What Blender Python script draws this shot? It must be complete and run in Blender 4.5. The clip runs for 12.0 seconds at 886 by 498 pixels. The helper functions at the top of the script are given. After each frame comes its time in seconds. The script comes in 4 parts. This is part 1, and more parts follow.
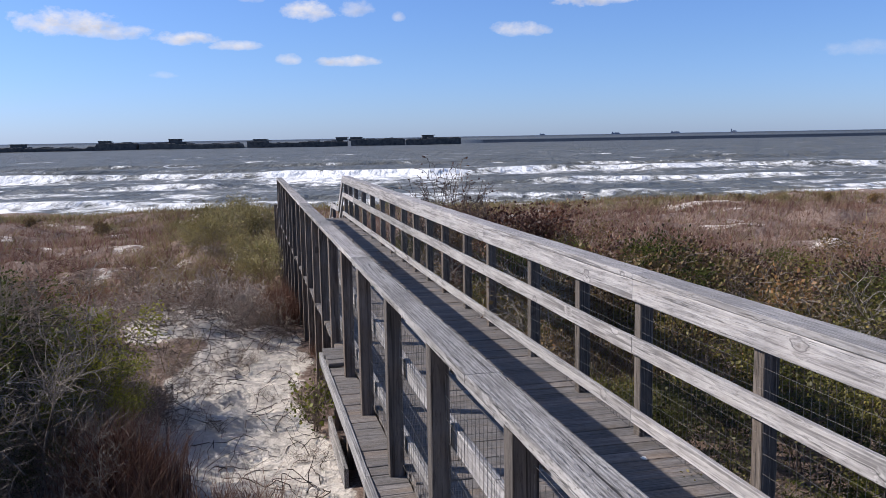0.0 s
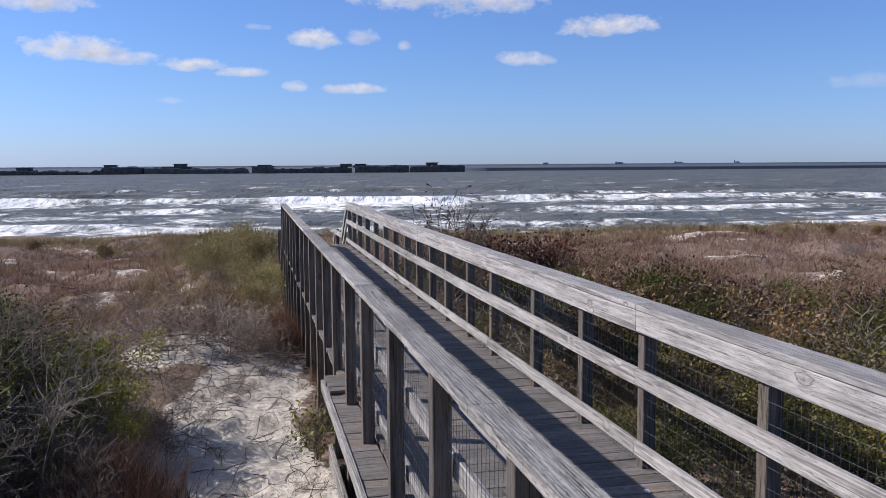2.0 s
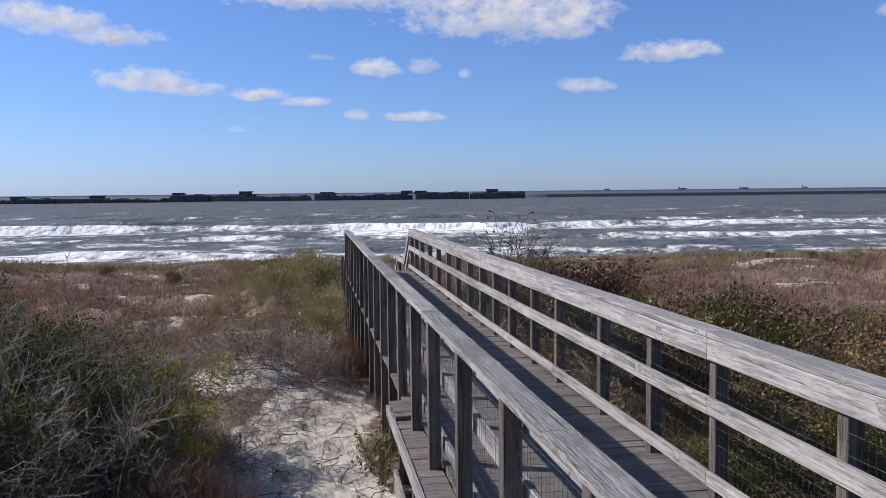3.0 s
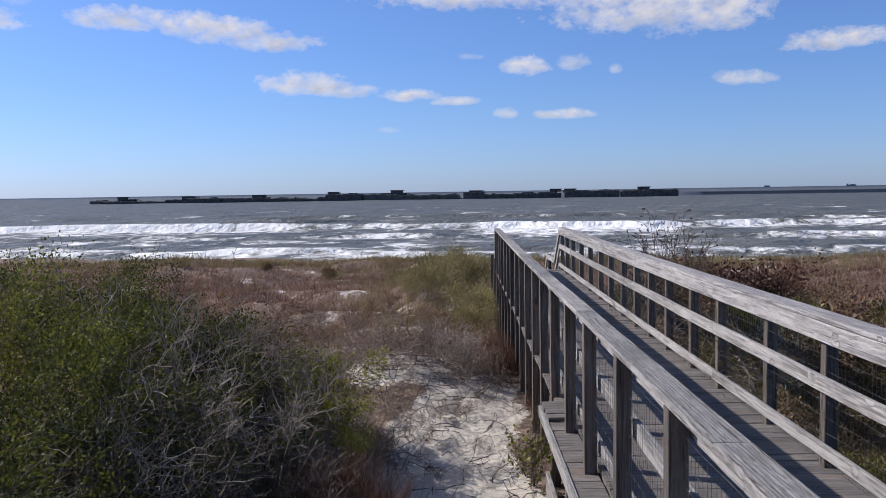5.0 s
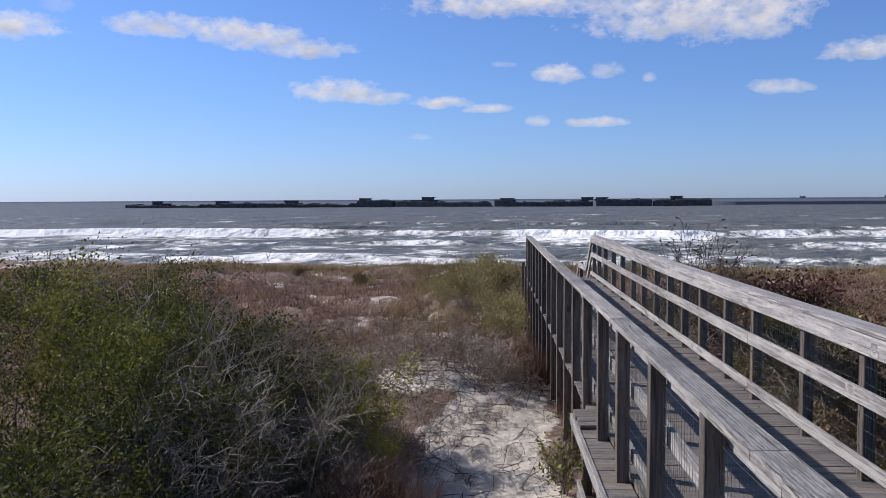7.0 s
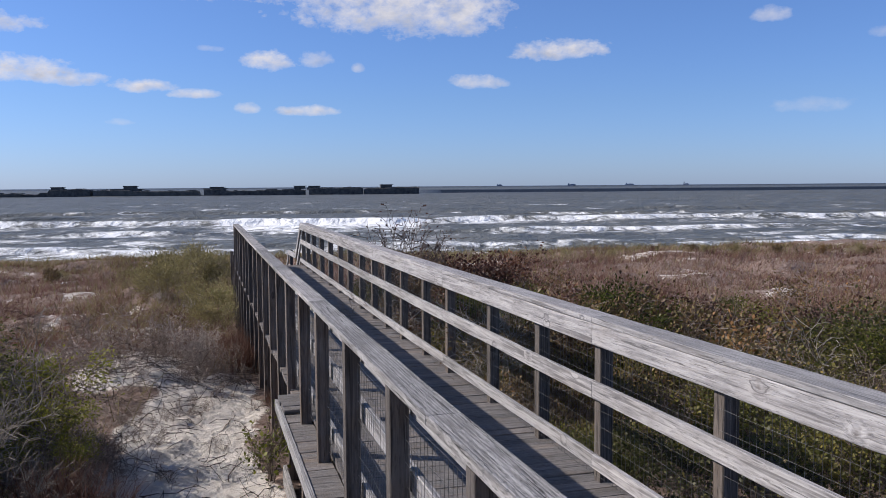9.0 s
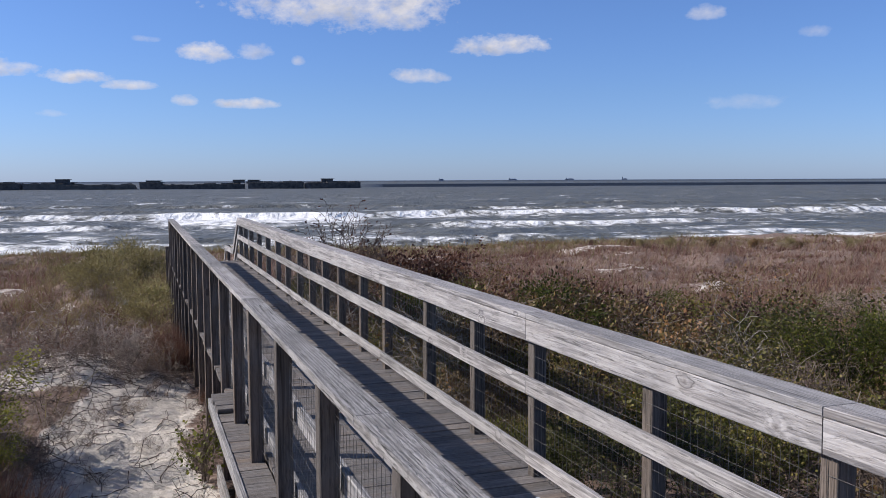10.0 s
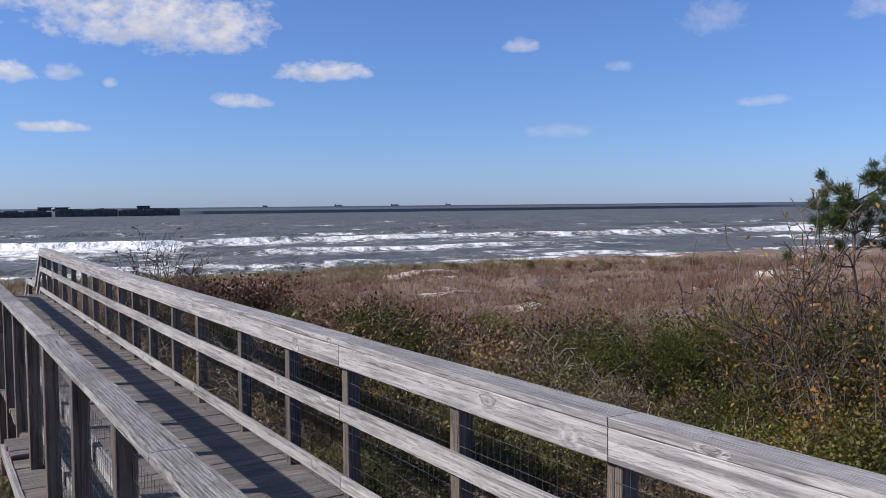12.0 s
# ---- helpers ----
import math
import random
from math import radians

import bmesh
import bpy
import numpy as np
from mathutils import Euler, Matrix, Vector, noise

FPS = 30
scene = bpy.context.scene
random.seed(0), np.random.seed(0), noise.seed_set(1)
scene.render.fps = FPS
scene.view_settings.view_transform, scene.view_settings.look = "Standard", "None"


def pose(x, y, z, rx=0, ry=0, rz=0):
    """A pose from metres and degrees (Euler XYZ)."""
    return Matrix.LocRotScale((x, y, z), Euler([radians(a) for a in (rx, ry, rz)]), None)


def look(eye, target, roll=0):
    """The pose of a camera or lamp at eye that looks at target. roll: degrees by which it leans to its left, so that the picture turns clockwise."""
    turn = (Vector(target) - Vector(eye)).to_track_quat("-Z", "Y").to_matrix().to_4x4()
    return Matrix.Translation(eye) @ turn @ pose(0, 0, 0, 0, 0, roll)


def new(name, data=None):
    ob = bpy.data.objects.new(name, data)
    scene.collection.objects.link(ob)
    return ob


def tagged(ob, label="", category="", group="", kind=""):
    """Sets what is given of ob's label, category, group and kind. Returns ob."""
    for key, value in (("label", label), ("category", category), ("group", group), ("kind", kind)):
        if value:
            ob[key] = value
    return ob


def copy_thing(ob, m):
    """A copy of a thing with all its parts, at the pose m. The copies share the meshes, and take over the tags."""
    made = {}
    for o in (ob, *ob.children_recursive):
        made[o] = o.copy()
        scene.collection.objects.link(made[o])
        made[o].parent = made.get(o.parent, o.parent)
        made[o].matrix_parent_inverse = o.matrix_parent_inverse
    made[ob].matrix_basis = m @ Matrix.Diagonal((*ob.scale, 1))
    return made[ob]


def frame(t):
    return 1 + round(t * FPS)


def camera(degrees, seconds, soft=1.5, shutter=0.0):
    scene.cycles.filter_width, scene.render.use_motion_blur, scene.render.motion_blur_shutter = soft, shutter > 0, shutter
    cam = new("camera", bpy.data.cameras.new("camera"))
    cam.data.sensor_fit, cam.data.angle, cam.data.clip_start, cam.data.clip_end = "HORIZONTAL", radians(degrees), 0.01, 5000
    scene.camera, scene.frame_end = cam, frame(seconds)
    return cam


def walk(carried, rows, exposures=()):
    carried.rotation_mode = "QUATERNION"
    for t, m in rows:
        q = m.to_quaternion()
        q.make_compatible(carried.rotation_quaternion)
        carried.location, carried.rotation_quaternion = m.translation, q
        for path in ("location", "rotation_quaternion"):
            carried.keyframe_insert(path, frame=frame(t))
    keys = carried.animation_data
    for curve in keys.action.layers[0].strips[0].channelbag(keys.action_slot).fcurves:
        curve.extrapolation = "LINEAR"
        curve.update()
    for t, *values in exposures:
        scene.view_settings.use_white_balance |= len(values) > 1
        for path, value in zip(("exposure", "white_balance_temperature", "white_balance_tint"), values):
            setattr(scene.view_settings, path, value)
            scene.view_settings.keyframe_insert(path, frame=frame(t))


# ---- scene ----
cam = camera(54.1, 12.0, soft=0.7)
walk(cam, [
    (0.0, pose(0.013, -0.006, 7.011, 82.55, 0.99, -0.13)),
    (0.5, pose(0.002, -0.003, 7.014, 83.24, 0.54, -0.49)),
    (1.0, pose(0.008, -0.000, 7.010, 83.61, 0.25, -0.39)),
    (1.5, pose(0.018, -0.011, 7.024, 83.77, 0.47, -0.27)),
    (2.0, pose(0.008, -0.003, 7.018, 84.36, 0.37, 0.13)),
    (2.5, pose(-0.011, -0.027, 7.024, 85.68, 0.49, 2.06)),
    (3.0, pose(-0.038, -0.034, 7.019, 86.14, 0.61, 4.09)),
    (3.2, pose(-0.046, -0.030, 7.019, 85.99, 0.64, 6.05)),
    (4.8, pose(-0.097, 0.034, 7.015, 86.08, 0.88, 13.18)),
    (5.0, pose(-0.099, 0.037, 7.015, 86.15, 0.90, 13.84)),
    (5.5, pose(-0.112, 0.017, 7.006, 86.49, 0.63, 15.83)),
    (6.0, pose(-0.118, 0.015, 7.022, 86.75, 0.60, 16.99)),
    (6.5, pose(-0.124, 0.011, 7.008, 86.74, 0.29, 17.01)),
    (6.7, pose(-0.124, 0.011, 7.006, 86.70, 0.30, 16.95)),
    (8.3, pose(-0.036, 0.002, 6.968, 86.45, 0.48, 4.14)),
    (8.5, pose(-0.026, 0.002, 6.966, 86.38, 0.48, 2.79)),
    (9.0, pose(-0.001, 0.027, 6.965, 85.78, 0.41, -2.88)),
    (9.5, pose(0.032, 0.039, 6.970, 85.35, 0.29, -5.63)),
    (10.0, pose(0.050, 0.042, 6.979, 85.39, 0.23, -6.72)),
    (10.5, pose(0.061, -0.008, 6.992, 86.13, 0.11, -9.46)),
    (11.0, pose(0.084, -0.006, 6.984, 86.90, -0.01, -13.58)),
    (11.5, pose(0.116, -0.018, 6.981, 87.05, 0.09, -14.93)),
    (12.0, pose(0.137, -0.022, 6.985, 87.03, 0.52, -18.16)),
], exposures=[(0.0, 0.28, 6550, 13.5), (1.0, 0.26, 6550, 13.5), (2.0, 0.20, 6550, 13.5), (3.2, 0.12, 6550, 13.5), (12.0, 0.12, 6550, 13.5)])

# ---- sky, clouds and sun ----
SUN_AZ, SUN_EL = 79.5, 35.0        # degrees, to the left of north (+y)
sun = new("sun", bpy.data.lights.new("sun", "SUN"))
sun.data.energy, sun.data.angle, sun.data.color = 5.0, radians(0.53), (1.0, 0.95, 0.87)
sun.matrix_world = look((-math.sin(radians(SUN_AZ)) * math.cos(radians(SUN_EL)) * 100,
                         math.cos(radians(SUN_AZ)) * math.cos(radians(SUN_EL)) * 100,
                         math.sin(radians(SUN_EL)) * 100), (0, 0, 0))

world = bpy.data.worlds.new("world")
scene.world = world
world.use_nodes = True


class Graph:
    """Short hand for wiring shader nodes."""

    def __init__(self, tree):
        self.t = tree
        tree.nodes.clear()

    def put(self, socket, value):
        if hasattr(value, "is_output"):
            self.t.links.new(value, socket)
        elif value is not None:
            socket.default_value = value

    def node(self, kind, ins=None, **props):
        n = self.t.nodes.new(kind)
        for k, v in props.items():
            setattr(n, k, v)
        for k, v in (ins or {}).items():
            self.put(n.inputs[k], v)
        return n

    def math(self, op, a, b=None, c=None, clamp=False):
        n = self.node("ShaderNodeMath", operation=op, use_clamp=clamp)
        for i, v in enumerate((a, b, c)):
            if v is not None:
                self.put(n.inputs[i], v)
        return n.outputs[0]

    def noise(self, vec, scale, detail=3.0, rough=0.55, dist=0.0):
        return self.node("ShaderNodeTexNoise", {"Vector": vec, "Scale": scale, "Detail": detail, "Roughness": rough, "Distortion": dist}).outputs["Fac"]

    def mix(self, fac, a, b, blend="MIX"):
        n = self.node("ShaderNodeMix", data_type="RGBA", blend_type=blend)
        self.put(n.inputs[0], fac)
        for i, v in ((6, a), (7, b)):
            self.put(n.inputs[i], (*v, 1.0) if isinstance(v, tuple) and len(v) == 3 else v)
        return n.outputs[2]

    def ramp(self, fac, stops, mode="LINEAR"):
        n = self.node("ShaderNodeValToRGB", {"Fac": fac})
        r = n.color_ramp
        r.interpolation = mode
        while len(r.elements) < len(stops):
            r.elements.new(0.5)
        for e, (p, c) in zip(r.elements, stops):
            e.position = p
            e.color = (*c, 1.0) if isinstance(c, tuple) else (c, c, c, 1.0)
        return n.outputs["Color"]

    def scale(self, vec, xyz):
        return self.node("ShaderNodeMapping", {"Vector": vec, "Scale": xyz}).outputs[0]


def build_sky():
    g = Graph(world.node_tree)
    out = g.node("ShaderNodeOutputWorld")
    back = g.node("ShaderNodeBackground", {"Strength": 0.079})
    sky = g.node("ShaderNodeTexSky", sky_type="NISHITA", sun_disc=False, sun_elevation=radians(SUN_EL),
                 sun_rotation=radians(360 - SUN_AZ), altitude=10.0, air_density=1.0, dust_density=0.25, ozone_density=5.0)
    co = g.node("ShaderNodeTexCoord").outputs["Generated"]
    sep = g.node("ShaderNodeSeparateXYZ", {"Vector": co})
    az = g.math("ARCTAN2", g.math("MULTIPLY", sep.outputs[0], -1.0), sep.outputs[1])
    az = g.math("MULTIPLY", az, 57.29578)
    el = g.math("MULTIPLY", g.math("ARCSINE", sep.outputs[2]), 57.29578)
    big = g.noise(g.scale(co, (1, 1, 1.6)), 46.0, 4.0, 0.6)
    fine = g.noise(g.scale(co, (1, 1, 1.3)), 150.0, 4.0, 0.62)
    rag = g.math("ADD", g.math("MULTIPLY", g.math("SUBTRACT", big, 0.5), 2.9), g.math("MULTIPLY", g.math("SUBTRACT", fine, 0.5), 0.6))
    # azimuth, elevation, half width, half height, density
    clouds = [
        (41.9, 10.13, 2.3, 0.90, 1.0), (33.6, 10.6, 3.0, 0.80, 1.0), (29.6, 10.4, 2.6, 0.80, 1.0), (27.4, 10.1, 2.4, 0.95, 1.0), (24.6, 9.5, 2.6, 0.70, 1.0),
        (22.6, 6.9, 2.7, 0.80, 1.0), (20.0, 6.45, 2.0, 0.45, 0.8), (16.1, 6.18, 1.9, 0.45, 0.95), (12.9, 5.8, 1.5, 0.30, 0.75),
        (8.2, 7.9, 1.6, 0.65, 0.95), (5.3, 8.05, 1.1, 0.50, 0.6), (5.7, 4.79, 2.0, 0.36, 0.85), (9.6, 4.95, 0.7, 0.40, 0.7),
        (-0.3, 11.3, 6.6, 2.0, 1.0), (-3.4, 10.9, 3.2, 1.7, 1.0), (11.0, 12.3, 6.8, 0.95, 1.0), (-10.4, 8.47, 2.8, 0.68, 1.0), (-5.3, 6.62, 1.8, 0.52, 0.75)]
    wisps = [
        (2.6, 7.56, 0.38, 0.34, 0.5), (11.8, 8.59, 0.8, 0.22, 0.4), (-23.3, 10.1, 1.1, 0.45, 0.5), (-35.5, 11.2, 1.8, 1.1, 0.3), (-25.8, 4.6, 2.2, 0.5, 0.25),
        (-38.3, 6.1, 1.5, 0.36, 0.35), (-29.6, 8.64, 0.9, 0.4, 0.28), (-44.8, 11.1, 1.9, 0.7, 0.35), (17.4, 3.96, 0.8, 0.22, 0.3), (39.6, 11.5, 0.9, 0.5, 0.4),
        (52.0, 12.0, 5.0, 1.2, 0.9), (-60.0, 14.0, 6.0, 1.4, 0.7), (75.0, 9.0, 5.0, 1.0, 0.8)]
    total, under = None, None
    for a, e, w, h, d in clouds + wisps:
        da = g.math("MULTIPLY", g.math("SUBTRACT", az, a), 0.88 / w)
        de = g.math("MULTIPLY", g.math("SUBTRACT", el, e), 0.88 / h)
        low = g.math("MULTIPLY", g.math("MINIMUM", de, 0.0), 0.35)     # flatter undersides
        dl = g.math("ADD", de, low)
        r = g.math("ADD", g.math("MULTIPLY", da, da), g.math("MULTIPLY", dl, dl))
        m = g.math("ADD", g.math("SUBTRACT", 1.08, r), rag)
        m = g.math("MULTIPLY", m, 0.72, clamp=True)
        m = g.math("MULTIPLY", m, d)
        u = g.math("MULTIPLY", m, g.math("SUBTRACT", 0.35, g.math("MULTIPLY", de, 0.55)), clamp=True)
        total = m if total is None else g.math("MAXIMUM", total, m)
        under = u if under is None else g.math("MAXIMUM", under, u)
    total = g.math("SMOOTH_MIN", total, 0.95, 0.12)
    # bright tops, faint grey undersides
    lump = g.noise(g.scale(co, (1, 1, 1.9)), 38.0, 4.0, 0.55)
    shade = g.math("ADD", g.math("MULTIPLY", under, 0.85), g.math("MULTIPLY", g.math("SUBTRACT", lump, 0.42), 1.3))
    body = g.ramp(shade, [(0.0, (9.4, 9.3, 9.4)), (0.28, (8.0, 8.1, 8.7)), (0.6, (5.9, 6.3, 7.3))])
    haze = g.ramp(g.math("MULTIPLY", el, 1.0 / 30.0, clamp=True), [(0.0, (0.78, 1.03, 1.76)), (0.18, (0.84, 1.05, 1.53)), (0.5, (0.93, 1.12, 1.52)), (1.0, (0.95, 1.05, 1.2))])
    tint = g.mix(1.0, sky.outputs[0], haze, "MULTIPLY")
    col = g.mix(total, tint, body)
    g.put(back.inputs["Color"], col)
    g.t.links.new(back.outputs[0], out.inputs[0])


build_sky()
# ---- materials ----
def material(name):
    m = bpy.data.materials.new(name)
    m.use_nodes = True
    g = Graph(m.node_tree)
    out = g.node("ShaderNodeOutputMaterial")
    bsdf = g.node("ShaderNodeBsdfPrincipled")
    g.t.links.new(bsdf.outputs[0], out.inputs[0])
    return m, g, bsdf


def set_bump(g, bsdf, height, strength, dist=0.01):
    b = g.node("ShaderNodeBump", {"Height": height, "Strength": strength, "Distance": dist})
    g.t.links.new(b.outputs[0], bsdf.inputs["Normal"])


def weathered_wood(name, dark, light, warm, worn=0.55, short=1.0):
    """Grey sun-bleached timber, grain along the local x axis."""
    m, g, b = material(name)
    co = g.node("ShaderNodeTexCoord").outputs["Object"]
    rnd = g.node("ShaderNodeObjectInfo").outputs["Random"]
    shift = g.node("ShaderNodeCombineXYZ", {"X": g.math("MULTIPLY", rnd, 37.0), "Y": g.math("MULTIPLY", rnd, 11.0), "Z": g.math("MULTIPLY", rnd, 5.0)}).outputs[0]
    co = g.node("ShaderNodeVectorMath", {0: co, 1: shift}, operation="ADD").outputs[0]
    wob = g.noise(g.scale(co, (1.2, 7, 7)), 1.6, 3.0)
    knots = g.node("ShaderNodeTexVoronoi", {"Vector": g.scale(co, (2.9, 8.0, 3.4)), "Scale": 1.0, "Randomness": 1.0}).outputs["Distance"]
    cell = g.node("ShaderNodeTexVoronoi", {"Vector": g.scale(co, (2.9, 8.0, 3.4)), "Scale": 1.0, "Randomness": 1.0}).outputs["Color"]
    pick = g.node("ShaderNodeSeparateColor", {0: cell}).outputs[0]
    knots = g.math("ADD", knots, g.math("MULTIPLY", g.math("LESS_THAN", pick, 0.42), 2.0))     # not every cell has a knot
    knots = g.math("MULTIPLY", knots, g.math("ADD", 1.1, g.math("MULTIPLY", pick, 1.0)))
    bulge = g.math("MULTIPLY", g.ramp(knots, [(0.04, 1.0), (0.45, 0.0)]), 0.013)
    whole = co
    co = g.node("ShaderNodeVectorMath", {0: co, 1: g.node("ShaderNodeCombineXYZ", {"X": 0.0, "Y": bulge, "Z": bulge}).outputs[0]}, operation="ADD").outputs[0]
    grain = g.noise(g.scale(co, (1.7 * short, 52, 52)), 1.0, 6.0, 0.7, 1.1)
    fibre = g.noise(g.scale(co, (14, 190, 190)), 1.0, 3.0, 0.7)
    rings = g.node("ShaderNodeTexWave", {"Vector": g.scale(co, (0.35, 9, 9)), "Scale": 2.2, "Distortion": 9.0, "Detail": 3.0, "Detail Scale": 1.3}, bands_direction="Y").outputs["Fac"]
    knot = g.ramp(knots, [(0.0, 1.0), (0.05, 0.9), (0.085, 0.5), (0.12, 0.12), (0.16, 0.0)])
    f = g.math("ADD", g.math("MULTIPLY", grain, 0.60), g.math("MULTIPLY", rings, 0.14))
    f = g.math("ADD", f, g.math("MULTIPLY", fibre, 0.26))
    col = g.ramp(f, [(0.36, tuple(a * 0.75 + c * 0.25 for a, c in zip(dark, light))), (0.48, tuple(a * 0.35 + c * 0.65 for a, c in zip(dark, light))), (0.60, light)])
    line = g.node("ShaderNodeTexWave", {"Vector": g.scale(co, (0.22, 11, 11)), "Scale": 2.6, "Distortion": 7.0, "Detail": 2.0, "Detail Scale": 0.9}, bands_direction="Y").outputs["Fac"]
    col = g.mix(g.math("MULTIPLY", g.math("MULTIPLY", g.ramp(line, [(0.0, 1.0), (0.24, 0.0)]), g.ramp(wob, [(0.38, 0.35), (0.58, 1.0)])), 0.95 / short), col, tuple(a * 0.8 for a in dark))
    crack = g.ramp(g.noise(g.scale(co, (2.4, 70, 70)), 1.0, 2.0, 0.5, 1.0), [(0.30, 1.0), (0.36, 0.0)])
    pit = g.ramp(g.noise(g.scale(co, (11 * short, 95, 95)), 1.0, 4.0, 0.75, 0.6), [(0.34, 1.0), (0.46, 0.0)])
    col = g.mix(g.math("MULTIPLY", pit, worn * 0.75), col, tuple(a * 0.8 for a in dark))
    col = g.mix(g.math("MULTIPLY", crack, worn), col, tuple(a * 0.35 for a in dark))
    col = g.mix(g.math("MULTIPLY", g.ramp(wob, [(0.48, 0.0), (0.72, 1.0)]), 0.45), col, warm)
    col = g.mix(g.math("MULTIPLY", knot, 0.8), col, (dark[0] * 0.55, dark[1] * 0.46, dark[2] * 0.4))
    stain = g.noise(g.scale(whole, (2.2, 9, 9)), 1.0, 5.0, 0.72)
    col = g.mix(g.math("MULTIPLY", g.ramp(stain, [(0.50, 0.0), (0.66, 1.0)]), 0.42), col, tuple(a * 1.0 + 0.03 for a in dark))
    col = g.mix(g.math("MULTIPLY", g.ramp(stain, [(0.33, 1.0), (0.45, 0.0)]), 0.35), col, tuple(min(1.0, c * 1.25) for c in light))
    hsv = g.node("ShaderNodeHueSaturation", {"Color": col, "Value": g.math("ADD", 0.78, g.math("MULTIPLY", rnd, 0.44)), "Saturation": g.math("ADD", 0.8, g.math("MULTIPLY", rnd, 0.5))})
    g.put(b.inputs["Base Color"], hsv.outputs[0])
    b.inputs["Roughness"].default_value = 0.82
    b.inputs["Specular IOR Level"].default_value = 0.3
    h = g.math("SUBTRACT", g.math("SUBTRACT", f, g.math("MULTIPLY", crack, 0.5)), g.math("MULTIPLY", pit, 0.35 * worn))
    set_bump(g, b, h, worn, 0.008)
    return m


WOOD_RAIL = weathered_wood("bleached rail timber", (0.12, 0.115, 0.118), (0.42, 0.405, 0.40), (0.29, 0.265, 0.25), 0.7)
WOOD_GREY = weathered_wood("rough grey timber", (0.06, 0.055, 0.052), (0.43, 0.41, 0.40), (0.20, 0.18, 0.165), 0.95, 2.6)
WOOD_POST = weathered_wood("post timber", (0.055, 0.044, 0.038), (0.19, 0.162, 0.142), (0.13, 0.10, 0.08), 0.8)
WOOD_DECK = weathered_wood("deck timber", (0.06, 0.054, 0.052), (0.25, 0.232, 0.222), (0.24, 0.18, 0.13), 0.7)


def leafy(name, stops, rough=0.55, spec=0.35, trans=0.25):
    m, g, b = material(name)
    isl = g.node("ShaderNodeNewGeometry").outputs["Random Per Island"]
    pos = g.node("ShaderNodeNewGeometry").outputs["Position"]
    patch = g.noise(pos, 0.55, 3.0)
    patch = g.ramp(patch, [(0.3, 0.0), (0.7, 1.0)])
    rnd = g.node("ShaderNodeObjectInfo").outputs["Random"]
    f = g.math("ADD", g.math("MULTIPLY", isl, 0.45), g.math("MULTIPLY", patch, 0.55))
    f = g.math("ADD", f, g.math("MULTIPLY", g.math("SUBTRACT", rnd, 0.5), 0.25))
    col = g.ramp(f, stops)
    g.put(b.inputs["Base Color"], col)
    b.inputs["Roughness"].default_value = rough
    b.inputs["Specular IOR Level"].default_value = spec
    if trans:
        tr = g.node("ShaderNodeBsdfTranslucent", {"Color": col})
        mx = g.node("ShaderNodeMixShader", {0: trans})
        out = [n for n in g.t.nodes if n.type == "OUTPUT_MATERIAL"][0]
        g.t.links.new(b.outputs[0], mx.inputs[1])
        g.t.links.new(tr.outputs[0], mx.inputs[2])
        g.t.links.new(mx.outputs[0], out.inputs[0])
    return m


LEAF_GREEN = leafy("evergreen leaf", [(0.15, (0.024, 0.034, 0.010)), (0.45, (0.065, 0.08, 0.018)), (0.7, (0.15, 0.15, 0.026)), (0.95, (0.27, 0.265, 0.04))], 0.62, 0.18, trans=0.35)
LEAF_YELLOW = leafy("autumn vine leaf", [(0.15, (0.055, 0.062, 0.018)), (0.45, (0.115, 0.115, 0.026)), (0.7, (0.22, 0.185, 0.04)), (0.95, (0.38, 0.23, 0.07))], trans=0.35)
LEAF_LIME = leafy("yellow-green leaf", [(0.15, (0.07, 0.085, 0.016)), (0.5, (0.18, 0.19, 0.03)), (0.9, (0.36, 0.34, 0.05))], trans=0.35)
LEAF_RUST = leafy("russet leaf", [(0.2, (0.06, 0.04, 0.022)), (0.45, (0.14, 0.08, 0.04)), (0.7, (0.17, 0.13, 0.05)), (0.95, (0.31, 0.16, 0.065))])
LEAF_OLIVE = leafy("olive leaf", [(0.15, (0.045, 0.048, 0.02)), (0.45, (0.115, 0.105, 0.036)), (0.75, (0.20, 0.165, 0.055)), (0.97, (0.32, 0.21, 0.075))], trans=0.3)
LEAF_WINE = leafy("dark russet leaf", [(0.2, (0.045, 0.022, 0.017)), (0.5, (0.10, 0.042, 0.027)), (0.75, (0.17, 0.075, 0.04)), (0.95, (0.26, 0.13, 0.06))])
LEAF_ORANGE = leafy("orange vine leaf", [(0.15, (0.10, 0.07, 0.02)), (0.45, (0.26, 0.14, 0.035)), (0.7, (0.40, 0.20, 0.045)), (0.95, (0.42, 0.34, 0.06))], trans=0.4)
LEAF_PINE = leafy("pine needles", [(0.2, (0.02, 0.045, 0.015)), (0.6, (0.05, 0.09, 0.025)), (0.9, (0.16, 0.16, 0.05))])
GRASS_RED = leafy("russet bluestem grass", [(0.2, (0.085, 0.042, 0.033)), (0.45, (0.18, 0.095, 0.073)), (0.75, (0.29, 0.185, 0.14)), (0.95, (0.40, 0.31, 0.25))], 0.8, 0.15, 0.3)
GRASS_TAN = leafy("tan dune grass", [(0.2, (0.14, 0.12, 0.05)), (0.5, (0.26, 0.22, 0.10)), (0.75, (0.38, 0.32, 0.17)), (0.95, (0.20, 0.22, 0.07))], 0.8, 0.15, 0.3)
